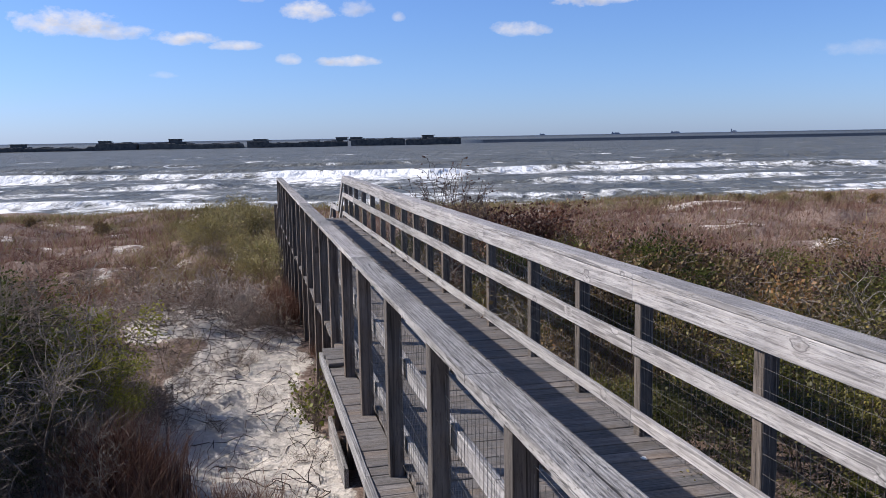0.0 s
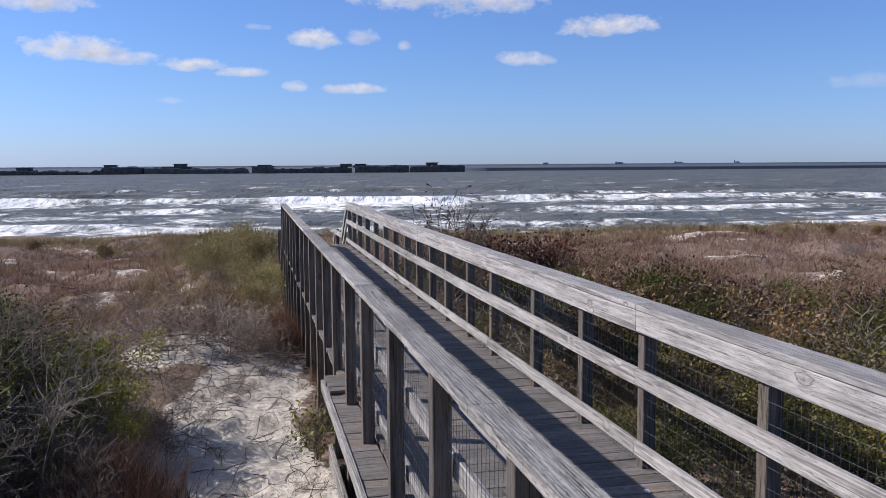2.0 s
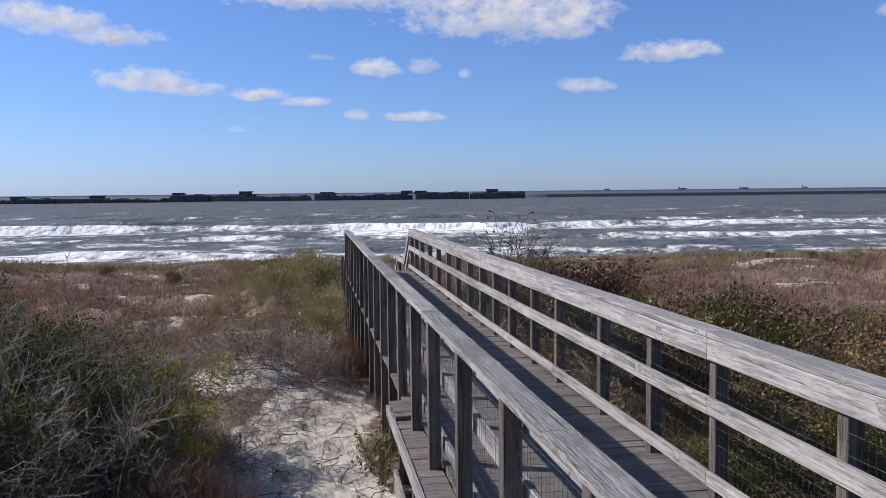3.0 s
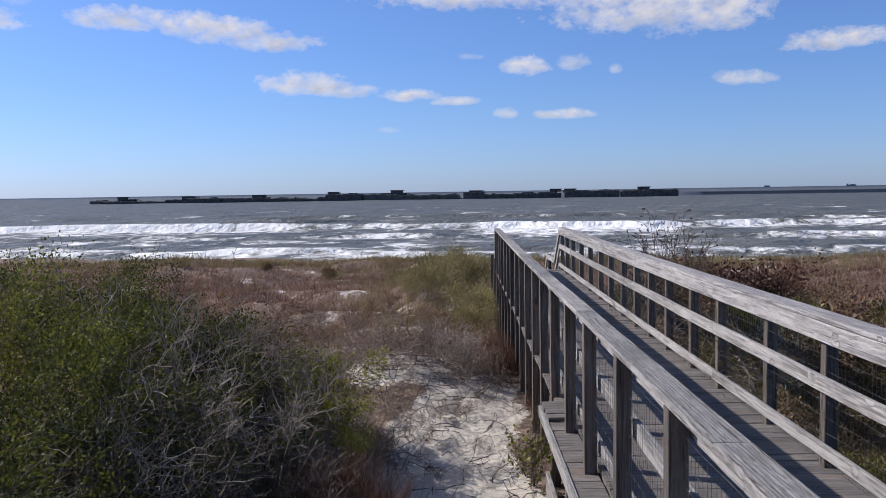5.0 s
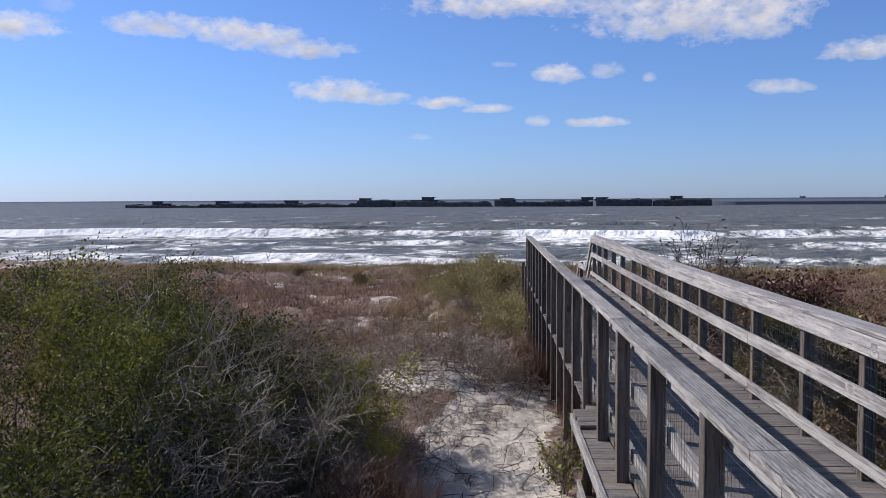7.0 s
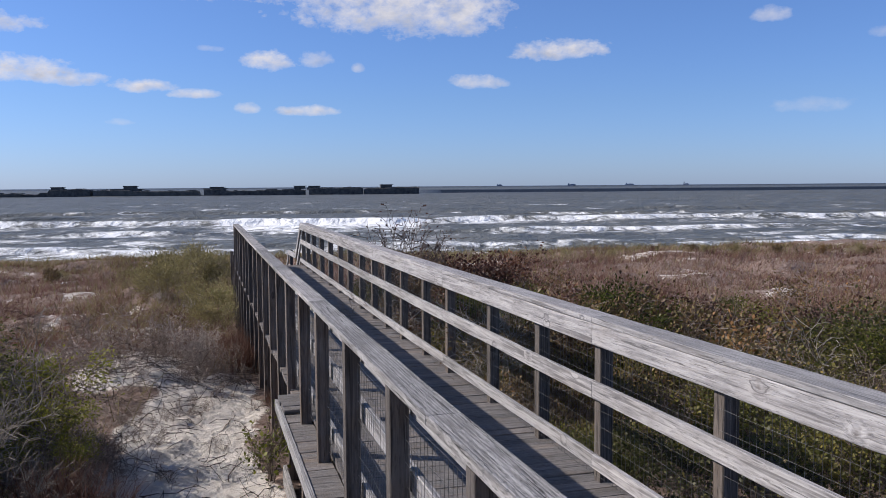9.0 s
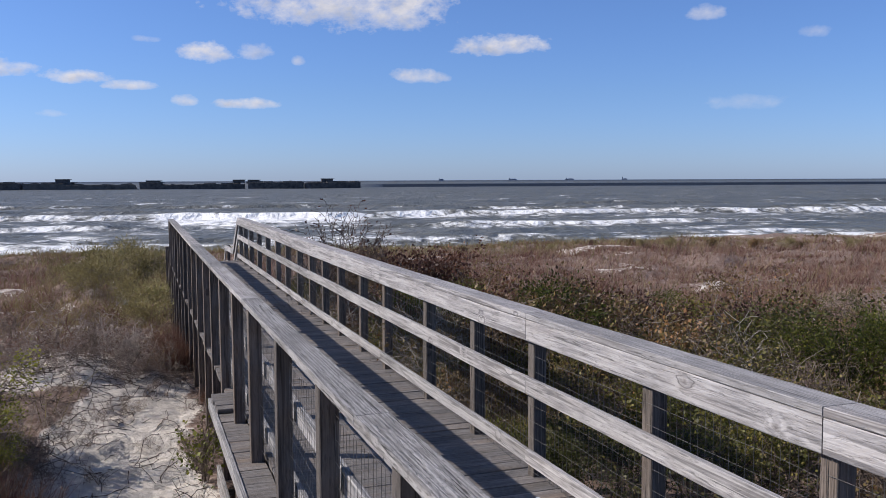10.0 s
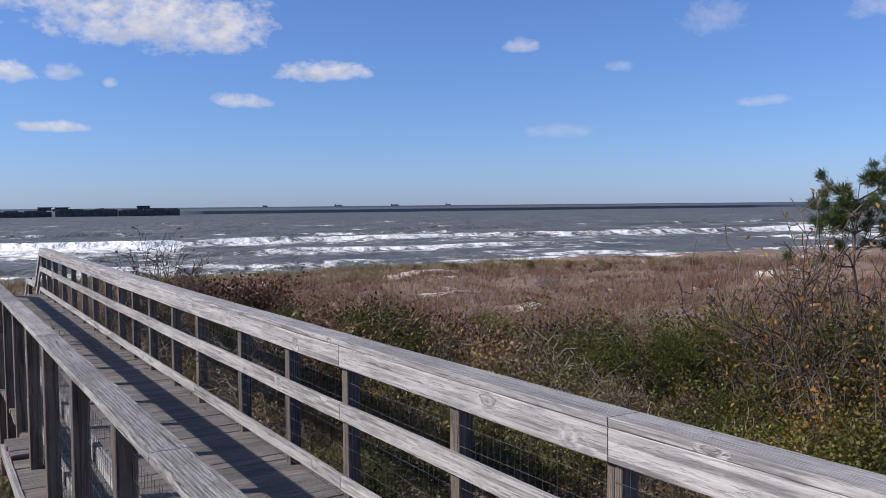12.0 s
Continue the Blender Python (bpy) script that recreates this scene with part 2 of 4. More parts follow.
TWIG = leafy("grey bark", [(0.2, (0.11, 0.085, 0.07)), (0.6, (0.23, 0.19, 0.16)), (0.9, (0.38, 0.33, 0.29))], 0.85, 0.1, 0.0)
TWIG_PALE = leafy("bleached bark", [(0.2, (0.15, 0.125, 0.105)), (0.6, (0.28, 0.25, 0.22)), (0.9, (0.42, 0.385, 0.345))], 0.85, 0.1, 0.0)
TWIG_ASH = leafy("ashen dead stems", [(0.2, (0.15, 0.115, 0.095)), (0.6, (0.33, 0.27, 0.235)), (0.9, (0.52, 0.46, 0.41))], 0.85, 0.1, 0.0)
TWIG_RED = leafy("red-brown dead stems", [(0.2, (0.11, 0.06, 0.045)), (0.6, (0.22, 0.135, 0.105)), (0.9, (0.36, 0.27, 0.23))], 0.85, 0.1, 0.0)
TWIG_BROWN = leafy("brown bark", [(0.2, (0.09, 0.065, 0.052)), (0.6, (0.19, 0.15, 0.125)), (0.9, (0.32, 0.27, 0.235))], 0.85, 0.1, 0.0)
TWIG_DARK = leafy("dark bark", [(0.2, (0.06, 0.045, 0.04)), (0.6, (0.13, 0.10, 0.085)), (0.9, (0.2, 0.16, 0.14))], 0.85, 0.1, 0.0)


def sand_material():
    m, g, b = material("dune sand")
    pos = g.node("ShaderNodeNewGeometry").outputs["Position"]
    veg = g.node("ShaderNodeAttribute", attribute_name="litter").outputs["Fac"]
    big = g.noise(pos, 0.8, 4.0, 0.6)
    fine = g.noise(pos, 14.0, 5.0, 0.7)
    grit = g.noise(pos, 160.0, 2.0, 0.6)
    sand = g.ramp(fine, [(0.3, (0.66, 0.595, 0.53)), (0.65, (0.88, 0.815, 0.745))])
    sand = g.mix(g.ramp(grit, [(0.3, 0.0), (0.75, 0.35)]), sand, (0.40, 0.35, 0.29))
    litter = g.ramp(fine, [(0.3, (0.12, 0.08, 0.064)), (0.5, (0.26, 0.185, 0.152)), (0.75, (0.46, 0.375, 0.32))])
    f = g.math("ADD", veg, g.math("MULTIPLY", g.math("SUBTRACT", big, 0.5), 0.9))
    f = g.math("ADD", f, g.math("MULTIPLY", g.math("SUBTRACT", fine, 0.5), 1.5))
    f = g.math("ADD", f, g.math("MULTIPLY", g.math("SUBTRACT", g.noise(pos, 3.2, 4.0, 0.7), 0.5), 1.3))
    f = g.ramp(f, [(0.38, 0.0), (0.62, 1.0)])
    g.put(b.inputs["Base Color"], g.mix(f, sand, litter))
    b.inputs["Roughness"].default_value = 0.95
    b.inputs["Specular IOR Level"].default_value = 0.1
    h = g.math("ADD", g.noise(pos, 5.0, 4.0, 0.6), g.math("MULTIPLY", grit, 0.12))
    set_bump(g, b, h, 1.0, 0.16)
    return m


def sea_material():
    m, g, b = material("rough sea water")
    pos = g.node("ShaderNodeNewGeometry").outputs["Position"]
    foam = g.node("ShaderNodeAttribute", attribute_name="foam").outputs["Fac"]
    deep = g.node("ShaderNodeAttribute", attribute_name="deep").outputs["Fac"]
    lace = g.noise(g.scale(pos, (0.30, 0.26, 0.3)), 1.0, 7.0, 0.74, 0.9)
    lace2 = g.noise(g.scale(pos, (0.06, 0.07, 0.1)), 1.0, 4.0, 0.6, 0.4)
    f = g.math("ADD", foam, g.math("MULTIPLY", g.math("SUBTRACT", lace, 0.5), 2.1))
    f = g.math("ADD", f, g.math("MULTIPLY", g.math("SUBTRACT", lace2, 0.5), 1.0))
    f = g.ramp(f, [(0.46, 0.0), (0.60, 0.45), (0.78, 1.0)])
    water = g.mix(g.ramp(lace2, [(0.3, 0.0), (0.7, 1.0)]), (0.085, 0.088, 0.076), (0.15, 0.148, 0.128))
    # dark blue painted in for cloud shade on the water, and far out
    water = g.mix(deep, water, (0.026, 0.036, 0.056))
    g.put(b.inputs["Specular IOR Level"], g.math("MULTIPLY", g.math("SUBTRACT", 1.0, deep), 0.22))
    g.put(b.inputs["Base Color"], g.mix(f, water, (0.82, 0.83, 0.84)))
    g.put(b.inputs["Roughness"], g.ramp(f, [(0.0, 0.45), (1.0, 0.9)]))
    w1 = g.noise(g.scale(pos, (0.30, 0.2, 0.3)), 1.0, 5.0, 0.65)
    w2 = g.noise(g.scale(pos, (0.05, 0.05, 0.1)), 1.0, 4.0, 0.6)
    set_bump(g, b, g.math("ADD", w1, g.math("MULTIPLY", w2, 2.5)), 1.0, 1.3)
    return m


def plain(name, dark, light, scale=1.0, rough=0.85, metal=0.0, bump=0.3):
    m, g, b = material(name)
    co = g.node("ShaderNodeTexCoord").outputs["Object"]
    f = g.noise(co, scale, 6.0, 0.65)
    g.put(b.inputs["Base Color"], g.ramp(f, [(0.3, dark), (0.7, light)]))
    b.inputs["Roughness"].default_value, b.inputs["Metallic"].default_value = rough, metal
    set_bump(g, b, f, bump, 0.2 / scale)
    return m


SAND, SEA = sand_material(), sea_material()
CONCRETE = plain("stained ship concrete", (0.03, 0.03, 0.034), (0.13, 0.124, 0.12), 0.35)
CONCRETE_PALE = plain("bleached ship concrete", (0.06, 0.058, 0.056), (0.15, 0.143, 0.135), 0.3)
WIRE = plain("galvanised wire", (0.10, 0.095, 0.09), (0.24, 0.23, 0.22), 30.0, 0.5, 0.6, 0.1)
STEEL = plain("hazy ship steel", (0.13, 0.17, 0.24), (0.19, 0.23, 0.30), 0.05)


# ---- mesh helpers ----
def part(name, bm, mat, parent=None, label="", m=None):
    me = bpy.data.meshes.new(name)
    bm.to_mesh(me)
    bm.free()
    me.materials.append(mat)
    ob = new(name, me)
    if parent:
        ob.parent = parent
    if m is not None:
        ob.matrix_basis = m
    return tagged(ob, label)


def arrays(name, verts, polys, mats, parent=None, smooth=False, index=None):
    """A mesh object from numpy arrays; polys is (n, 3) or (n, 4)."""
    me = bpy.data.meshes.new(name)
    n, k = polys.shape
    me.vertices.add(len(verts))
    me.vertices.foreach_set("co", np.asarray(verts, np.float32).ravel())
    me.loops.add(n * k)
    me.loops.foreach_set("vertex_index", polys.astype(np.int32).ravel())
    me.polygons.add(n)
    me.polygons.foreach_set("loop_start", np.arange(0, n * k, k, dtype=np.int32))
    if index is not None:
        me.polygons.foreach_set("material_index", index.astype(np.int32))
    if smooth:
        me.polygons.foreach_set("use_smooth", np.ones(n, bool))
    for mt in mats:
        me.materials.append(mt)
    me.update(calc_edges=True)
    ob = new(name, me)
    if parent:
        ob.parent = parent
    return ob


def thing(name, m, label, category, group=""):
    ob = new(name)
    ob.empty_display_size = 0.2
    ob.matrix_basis = m
    return tagged(ob, label, category, group)


BOARDS = {}


def board_mesh(length, width, thick, mat, bevel=0.004):
    """A sawn board along x, centred, with softened edges."""
    key = (round(length, 3), round(width, 3), round(thick, 3), mat.name)
    if key not in BOARDS:
        bm = bmesh.new()
        bmesh.ops.create_cube(bm, size=1.0, matrix=Matrix.Diagonal((length, width, thick, 1)))
        long = [e for e in bm.edges if abs((e.verts[0].co - e.verts[1].co).x) > length * 0.5]
        bmesh.ops.bevel(bm, geom=long, offset=min(bevel, thick * 0.3), segments=1, affect="EDGES")
        if length > 1.9:
            # sawn timber weathers unevenly: small dents and a slight wander along its length
            long = [e for e in bm.edges if abs((e.verts[0].co - e.verts[1].co).x) > length * 0.5]
            bmesh.ops.subdivide_edges(bm, edges=long, cuts=int(length / 0.22), use_grid_fill=False)
            for v in bm.verts:
                if abs(v.co.x) < length * 0.499:
                    p = Vector((v.co.x * 1.1, width * 40, thick * 70))
                    v.co.y += 0.004 * noise.noise(p) + 0.0018 * noise.noise(v.co * 23)
                    v.co.z += 0.004 * noise.noise(p + Vector((9, 3, 1))) + 0.0015 * noise.noise(v.co * 19 + Vector((5, 5, 5)))
        me = bpy.data.meshes.new("board")
        bm.to_mesh(me)
        bm.free()
        me.materials.append(mat)
        BOARDS[key] = me
    return BOARDS[key]


def beam(name, p0, p1, width, thick, mat, parent, label="", up=(0, 0, 1)):
    """A board from p0 to p1: width across, thickness along up."""
    p0, p1 = Vector(p0), Vector(p1)
    x = (p1 - p0).normalized()
    y = Vector(up).cross(x).normalized()
    z = x.cross(y)
    m = Matrix((x, y, z)).transposed().to_4x4()
    m.translation = (p0 + p1) / 2
    ob = new(name, board_mesh((p1 - p0).length, width, thick, mat))
    ob.parent = parent
    ob.matrix_basis = m
    return tagged(ob, label)


# smooth lattice noise for whole arrays
TABLE = np.random.RandomState(7).rand(256, 256)


def vnoise(x, y, octaves=3):
    x, y = np.asarray(x, float), np.asarray(y, float)
    out, amp, tot = 0.0, 1.0, 0.0
    for o in range(octaves):
        xi, yi = np.floor(x).astype(int), np.floor(y).astype(int)
        fx, fy = x - xi, y - yi
        fx, fy = fx * fx * (3 - 2 * fx), fy * fy * (3 - 2 * fy)
        a, b = TABLE[xi % 256, yi % 256], TABLE[(xi + 1) % 256, yi % 256]
        c, d = TABLE[xi % 256, (yi + 1) % 256], TABLE[(xi + 1) % 256, (yi + 1) % 256]
        out = out + amp * (a * (1 - fx) * (1 - fy) + b * fx * (1 - fy) + c * (1 - fx) * fy + d * fx * fy)
        tot += amp
        amp *= 0.5
        x, y = x * 2.03 + 17.1, y * 2.03 + 5.7
    return out / tot


# ---- plan ----
SHORE = radians(5.0)               # seaward direction, left of +y
WALK_AZ = 12.75                    # heading of the boardwalk
WALK = pose(0, 0, 0, 0, 0, WALK_AZ)


def shore(x, y):
    """Distance seaward and along the shore."""
    return -np.sin(SHORE) * x + np.cos(SHORE) * y, np.cos(SHORE) * x + np.sin(SHORE) * y


def walk_frame(x, y):
    """Distance along the boardwalk and to its right, from below the camera."""
    a = radians(WALK_AZ)
    return -np.sin(a) * x + np.cos(a) * y, np.cos(a) * x + np.sin(a) * y


def ground(x, y):
    q, r = shore(x, y)
    s, lat = walk_frame(x, y)
    z = np.interp(q, [-60, 0, 8, 18, 34, 52, 60, 72, 80, 130], [4.6, 4.4, 4.3, 3.85, 3.0, 2.55, 2.2, 0.5, -0.4, -2.5])
    fade = np.clip((66 - q) / 14, 0, 1)
    z = z + fade * np.clip((r - 2) / 30, 0, 1) * 0.45
    z = z + fade * (vnoise(x * 0.13 + 40, y * 0.13 + 40, 2) - 0.5) * 0.9
    z = z + fade * (vnoise(x * 0.6 + 9, y * 0.6 + 9, 3) - 0.5) * (0.28 + 0.5 * np.clip((np.hypot(x, y) - 15) / 8, 0, 1))
    trod = np.clip(1.4 - np.abs(lat + 0.35) / 1.1, 0, 1) * np.clip((15 - s) / 2, 0, 1)
    z = z + trod * ((vnoise(x * 2.3 + 5, y * 2.3 + 71, 2) - 0.5) * 0.16 + (vnoise(x * 6.1 + 33, y * 6.1, 2) - 0.5) * 0.06)
    z = z + 0.48 * np.exp(-(((s - 13.3) / 1.8) ** 2 + ((lat + 1.0) / 1.2) ** 2))
    z = z + 0.5 * np.exp(-(((s - 28.5) / 4.0) ** 2 + ((lat + 0.6) / 1.7) ** 2))
    return z


def bare(x, y):
    """1 where the sand lies open, 0 under plants."""
    s, lat = walk_frame(x, y)
    wob = (vnoise(x * 0.9, y * 0.9, 3) - 0.5) * 0.7
    path = np.clip((0.95 - np.abs(lat + 0.30 + wob * 0.9 - np.interp(s, [4, 8, 13], [0.0, 0.0, 0.35])) / np.interp(s, [4, 9, 13], [1.2, 1.05, 0.75])) * 4, 0, 1) * np.clip((13.5 - s) / 1.0, 0, 1)
    mound = np.clip((1.0 - (((s - 13.0) / 1.7) ** 2 + ((lat + 0.85) / 1.05) ** 2) + wob) * 2, 0, 1)
    far = np.clip((vnoise(x * 0.55 + 3, y * 0.5 + 8, 4) - 0.64) * 6, 0, 0.62) * np.clip((np.hypot(x, y) - 14) / 6, 0, 1)
    for az, d, a, b in ((-27.0, 23.0, 2.0, 1.6), (-29.5, 18.5, 0.7, 1.2), (-24.5, 27.0, 1.0, 0.9), (-34.0, 24.0, 1.2, 0.8), (-19.0, 36.0, 1.8, 1.2), (13.2, 24.5, 0.8, 3.0), (18.5, 21.0, 1.6, 1.1), (21.0, 17.5, 0.9, 0.8)):
        u, w = -np.sin(radians(az)), np.cos(radians(az))
        along, side = x * u + y * w - d, x * w - y * u
        far = np.maximum(far, np.clip((0.8 - (along / b) ** 2 - (side / a) ** 2 + wob * 2.0) * 1.4, 0, 0.5))
    q, r = shore(x, y)
    beach = np.clip((q - 60) / 4, 0, 1)
    return np.maximum.reduce([path, mound, far, beach])
# ---- ground and sea ----
def sheet(name, rows, cols, fn, mats):
    """A fan of ground seen from the boardwalk: rows are distances seaward, cols are slopes along the shore."""
    q, k = np.meshgrid(rows, cols, indexing="ij")
    r = k * (np.abs(q) + 26)
    x, y = -np.sin(SHORE) * q + np.cos(SHORE) * r, np.cos(SHORE) * q + np.sin(SHORE) * r
    z, extra = fn(x, y, q, r)
    n, c = q.shape
    i = (np.arange(n - 1)[:, None] * c + np.arange(c - 1)[None, :]).ravel()
    ob = arrays(name, np.stack([x, y, z], -1).reshape(-1, 3), np.stack([i, i + 1, i + c + 1, i + c], 1), mats, smooth=True)
    for key, val in extra.items():
        ob.data.attributes.new(key, "FLOAT", "POINT").data.foreach_set("value", np.asarray(val, np.float32).ravel())
    return ob


def dune_fn(x, y, q, r):
    return ground(x, y), {"litter": 1.0 - bare(x, y)}


rows = np.concatenate([np.linspace(-60, 3, 30), np.linspace(3.2, 16, 130), np.linspace(16.3, 60, 140), np.linspace(61, 140, 40)])
tagged(sheet("ground", rows, np.concatenate([np.linspace(-2.2, -0.55, 70), np.linspace(-0.54, -0.16, 60), np.linspace(-0.155, 0.10, 190), np.linspace(0.105, 0.6, 60), np.linspace(0.62, 2.2, 60)]), dune_fn, [SAND]), "pale dune sand with brown plant litter", "ground", kind="structure")


def sea_fn(x, y, q, r):
    z = (vnoise(r * 0.03, q * 0.10, 4) - 0.5) * 1.0 * np.clip((q - 60) / 60, 0, 1) * np.clip(1500 / (q + 300), 0, 1)
    foam = np.clip((vnoise(r * 0.09 + 9, q * 0.10 + 4, 3) - 0.57) * 3.2, 0, 0.5) * np.clip((620 - q) / 300, 0.3, 1)
    for k, (at, high, deep, thick, seed) in enumerate([(90, 0.6, 12, 1.0, 1), (104, 0.4, 10, 0.35, 5), (127, 0.6, 16, 0.5, 2), (158, 1.25, 46, 1.25, 3), (186, 0.8, 14, 0.40, 4), (228, 0.7, 10, 0.2, 6)]):
        line = at + (vnoise(r * 0.02 + seed * 7, r * 0 + seed, 4) - 0.5) * 34
        patch = np.clip((vnoise(r * 0.03 + seed * 13, r * 0 + seed * 3, 4) - (0.30 if seed == 3 else 0.38)) * 3.6, {3: 0.55, 1: 0.42}.get(seed, 0.0), 1)
        d = q - line
        ridge = np.exp(-np.where(d < 0, d * d / 2.5, d * d / (0.12 * deep * deep)))
        z = z + ridge * high * (0.35 + 0.65 * patch)
        wash = np.where(d < 0, 0.52 * np.exp(np.minimum(d, 0) / deep) + 0.48 * np.exp(np.minimum(d, 0) / 5.0), np.exp(-np.maximum(d, 0) / 1.6))
        foam = np.maximum(foam, wash * patch * (0.25 + thick) * (1 - 0.3 * np.clip((-r - 10) / 60, 0, 1)))
    near = np.clip((112 - q) / 30, 0, 1) * 0.20
    left = np.clip((-r + 20) / 60, 0, 1)
    foam = foam + near * (0.6 + 0.5 * left) + left * 0.14 * np.clip((170 - q) / 40, 0, 1)
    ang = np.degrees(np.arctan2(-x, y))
    # cloud shade right of the hulls, kept as colour; beyond 1.7 km also darker
    shade_band = np.clip((q - 720) / 60, 0, 1) * np.clip((1500 - q) / 300, 0, 1) * np.clip((-0.5 - ang) / 2.0, 0, 1) * np.clip((ang + 47) / 9, 0, 1) + np.clip((q - 1700) / 900, 0, 1) * 0.6
    return z, {"foam": foam, "deep": np.clip(shade_band, 0, 1)}


rows = np.concatenate([[60], 66 * 1.0085 ** np.arange(420), [2600, 3200, 3900, 4700]])
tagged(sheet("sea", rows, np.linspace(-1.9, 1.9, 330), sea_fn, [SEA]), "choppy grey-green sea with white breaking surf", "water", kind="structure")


def tubes(segs, sides=3):
    """Tapered prisms for an array of (p0, p1, r0, r1)."""
    seg = np.array(segs, float)
    p0, p1, r0, r1 = seg[:, 0:3], seg[:, 3:6], seg[:, 6:7], seg[:, 7:8]
    d = p1 - p0
    d /= np.linalg.norm(d, axis=1, keepdims=True) + 1e-9
    ref = np.where(np.abs(d[:, 2:3]) > 0.9, [[1.0, 0, 0]], [[0, 0, 1.0]])
    a = np.cross(d, ref)
    a /= np.linalg.norm(a, axis=1, keepdims=True)
    b = np.cross(d, a)
    rings = []
    for p, r in ((p0, r0), (p1, r1)):
        for k in range(sides):
            t = 2 * math.pi * k / sides
            rings.append(p + r * (math.cos(t) * a + math.sin(t) * b))
    v = np.stack(rings, 1)
    i = np.arange(len(seg))[:, None] * (2 * sides)
    f = np.concatenate([np.concatenate([i + k, i + (k + 1) % sides, i + sides + (k + 1) % sides, i + sides + k], 1) for k in range(sides)])
    return v.reshape(-1, 3), f


# ---- boardwalk ----
def rise(s):
    return float(np.interp(s, [-4, 0, 3.1, 11, 17, 22], [0.08, 0.0, -0.064, -0.129, -0.140, -0.150]))


DECK = 5.13
CAP = 6.20
END = 21.9
L_CAP, R_FACE = (0.765, 0.905), 2.39
LEFT_POSTS = [-1.1, 0.05, 1.22, 2.42, 3.63, 4.86, 6.08, 7.17, 8.3, 9.4, 10.5, 11.65, 12.75, 13.85, 15.0, 16.1, 17.25, 18.4, 19.6, 20.8, 21.8]
RIGHT_POSTS = [-1.0, 0.1, 1.25, 2.45, 3.65, 5.0, 6.05, 7.2, 8.56, 9.57, 10.7, 11.68, 12.6, 13.65, 14.78, 15.85, 17.1, 18.4, 19.7, 20.8, 21.8]
rng = random.Random(4)

boardwalk = thing("boardwalk", WALK, "grey weathered timber boardwalk on posts over the dune", "boardwalk")
LEDGE = 7.42                       # up to here the planks outside the posts lie lower
s = -2.4
while s < END:
    w = 0.138
    z = DECK + rise(s) - 0.019
    a, length = (0.655, 1.90) if LEDGE < s < 8.1 else (0.79, 1.77)
    if s < LEDGE:
        a, length = 0.872, 1.69
        ob = new("plank", board_mesh(0.205, w, 0.038, WOOD_DECK))
        ob.parent = boardwalk
        ob.matrix_basis = pose(0.762 + rng.uniform(-0.006, 0.006), s + w / 2, z - 0.045 + rng.uniform(-0.004, 0.004), rng.uniform(-2, 2), rng.uniform(-1, 1), rng.uniform(-1, 1))
    ob = new("plank", board_mesh(length, w, 0.038, WOOD_DECK))
    ob.parent = boardwalk
    ob.matrix_basis = pose(a + length / 2 + rng.uniform(-0.008, 0.008), s + w / 2, z + rng.uniform(-0.003, 0.003), rng.uniform(-1.0, 1.0), rng.uniform(-0.25, 0.25), rng.uniform(-0.25, 0.25))
    s += w + rng.uniform(0.005, 0.011)


def run(name, lat, dz, width, thick, mat, parent, joints, label=""):
    """A line of boards along the boardwalk, butted at the given joints."""
    for a, b in zip(joints, joints[1:]):
        beam(name, (lat, a + 0.003, dz + rise(a)), (lat, b - 0.003, dz + rise(b)), width, thick, mat, parent, label)


for lat in (1.62, 2.50):
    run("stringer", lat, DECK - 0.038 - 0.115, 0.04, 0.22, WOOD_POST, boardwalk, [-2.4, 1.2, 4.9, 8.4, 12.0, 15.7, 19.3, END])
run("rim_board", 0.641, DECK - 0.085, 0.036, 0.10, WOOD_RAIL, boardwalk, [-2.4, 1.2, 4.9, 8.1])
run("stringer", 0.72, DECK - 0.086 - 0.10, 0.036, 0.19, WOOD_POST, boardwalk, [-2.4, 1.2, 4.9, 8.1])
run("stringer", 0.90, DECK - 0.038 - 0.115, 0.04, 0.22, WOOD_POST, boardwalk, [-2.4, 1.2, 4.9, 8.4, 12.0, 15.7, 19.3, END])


def wire_panel(th, lat, a, b, seed):
    """Welded wire netting between two posts, a little slack."""
    rr = random.Random(seed * 7 + int(lat * 10))
    low, high = 0.03, 0.90
    segs = []
    bulge = lambda u, v: lat + 0.012 * math.sin(u * 5 + seed) * math.sin(v * 6) + rr.uniform(-0.002, 0.002)
    n = max(4, int((b - a) / 0.052))
    for i in range(n + 1):
        u = a + (b - a) * i / n
        pts = [Vector((bulge(u, v), u + rr.uniform(-0.003, 0.003), DECK + rise(u) + v)) for v in (low, 0.32, 0.6, high)]
        segs += [(*p, *q, 0.0012, 0.0012) for p, q in zip(pts, pts[1:])]
    for j in range(9):
        v = low + (high - low) * j / 8
        pts = [Vector((bulge(a + (b - a) * k / 4, v), a + (b - a) * k / 4, DECK + rise(a) + v + rr.uniform(-0.006, 0.006))) for k in range(5)]
        segs += [(*p, *q, 0.0012, 0.0012) for p, q in zip(pts, pts[1:])]
    v, f = tubes(segs)
    arrays("wire_mesh", v, f, [WIRE], th)


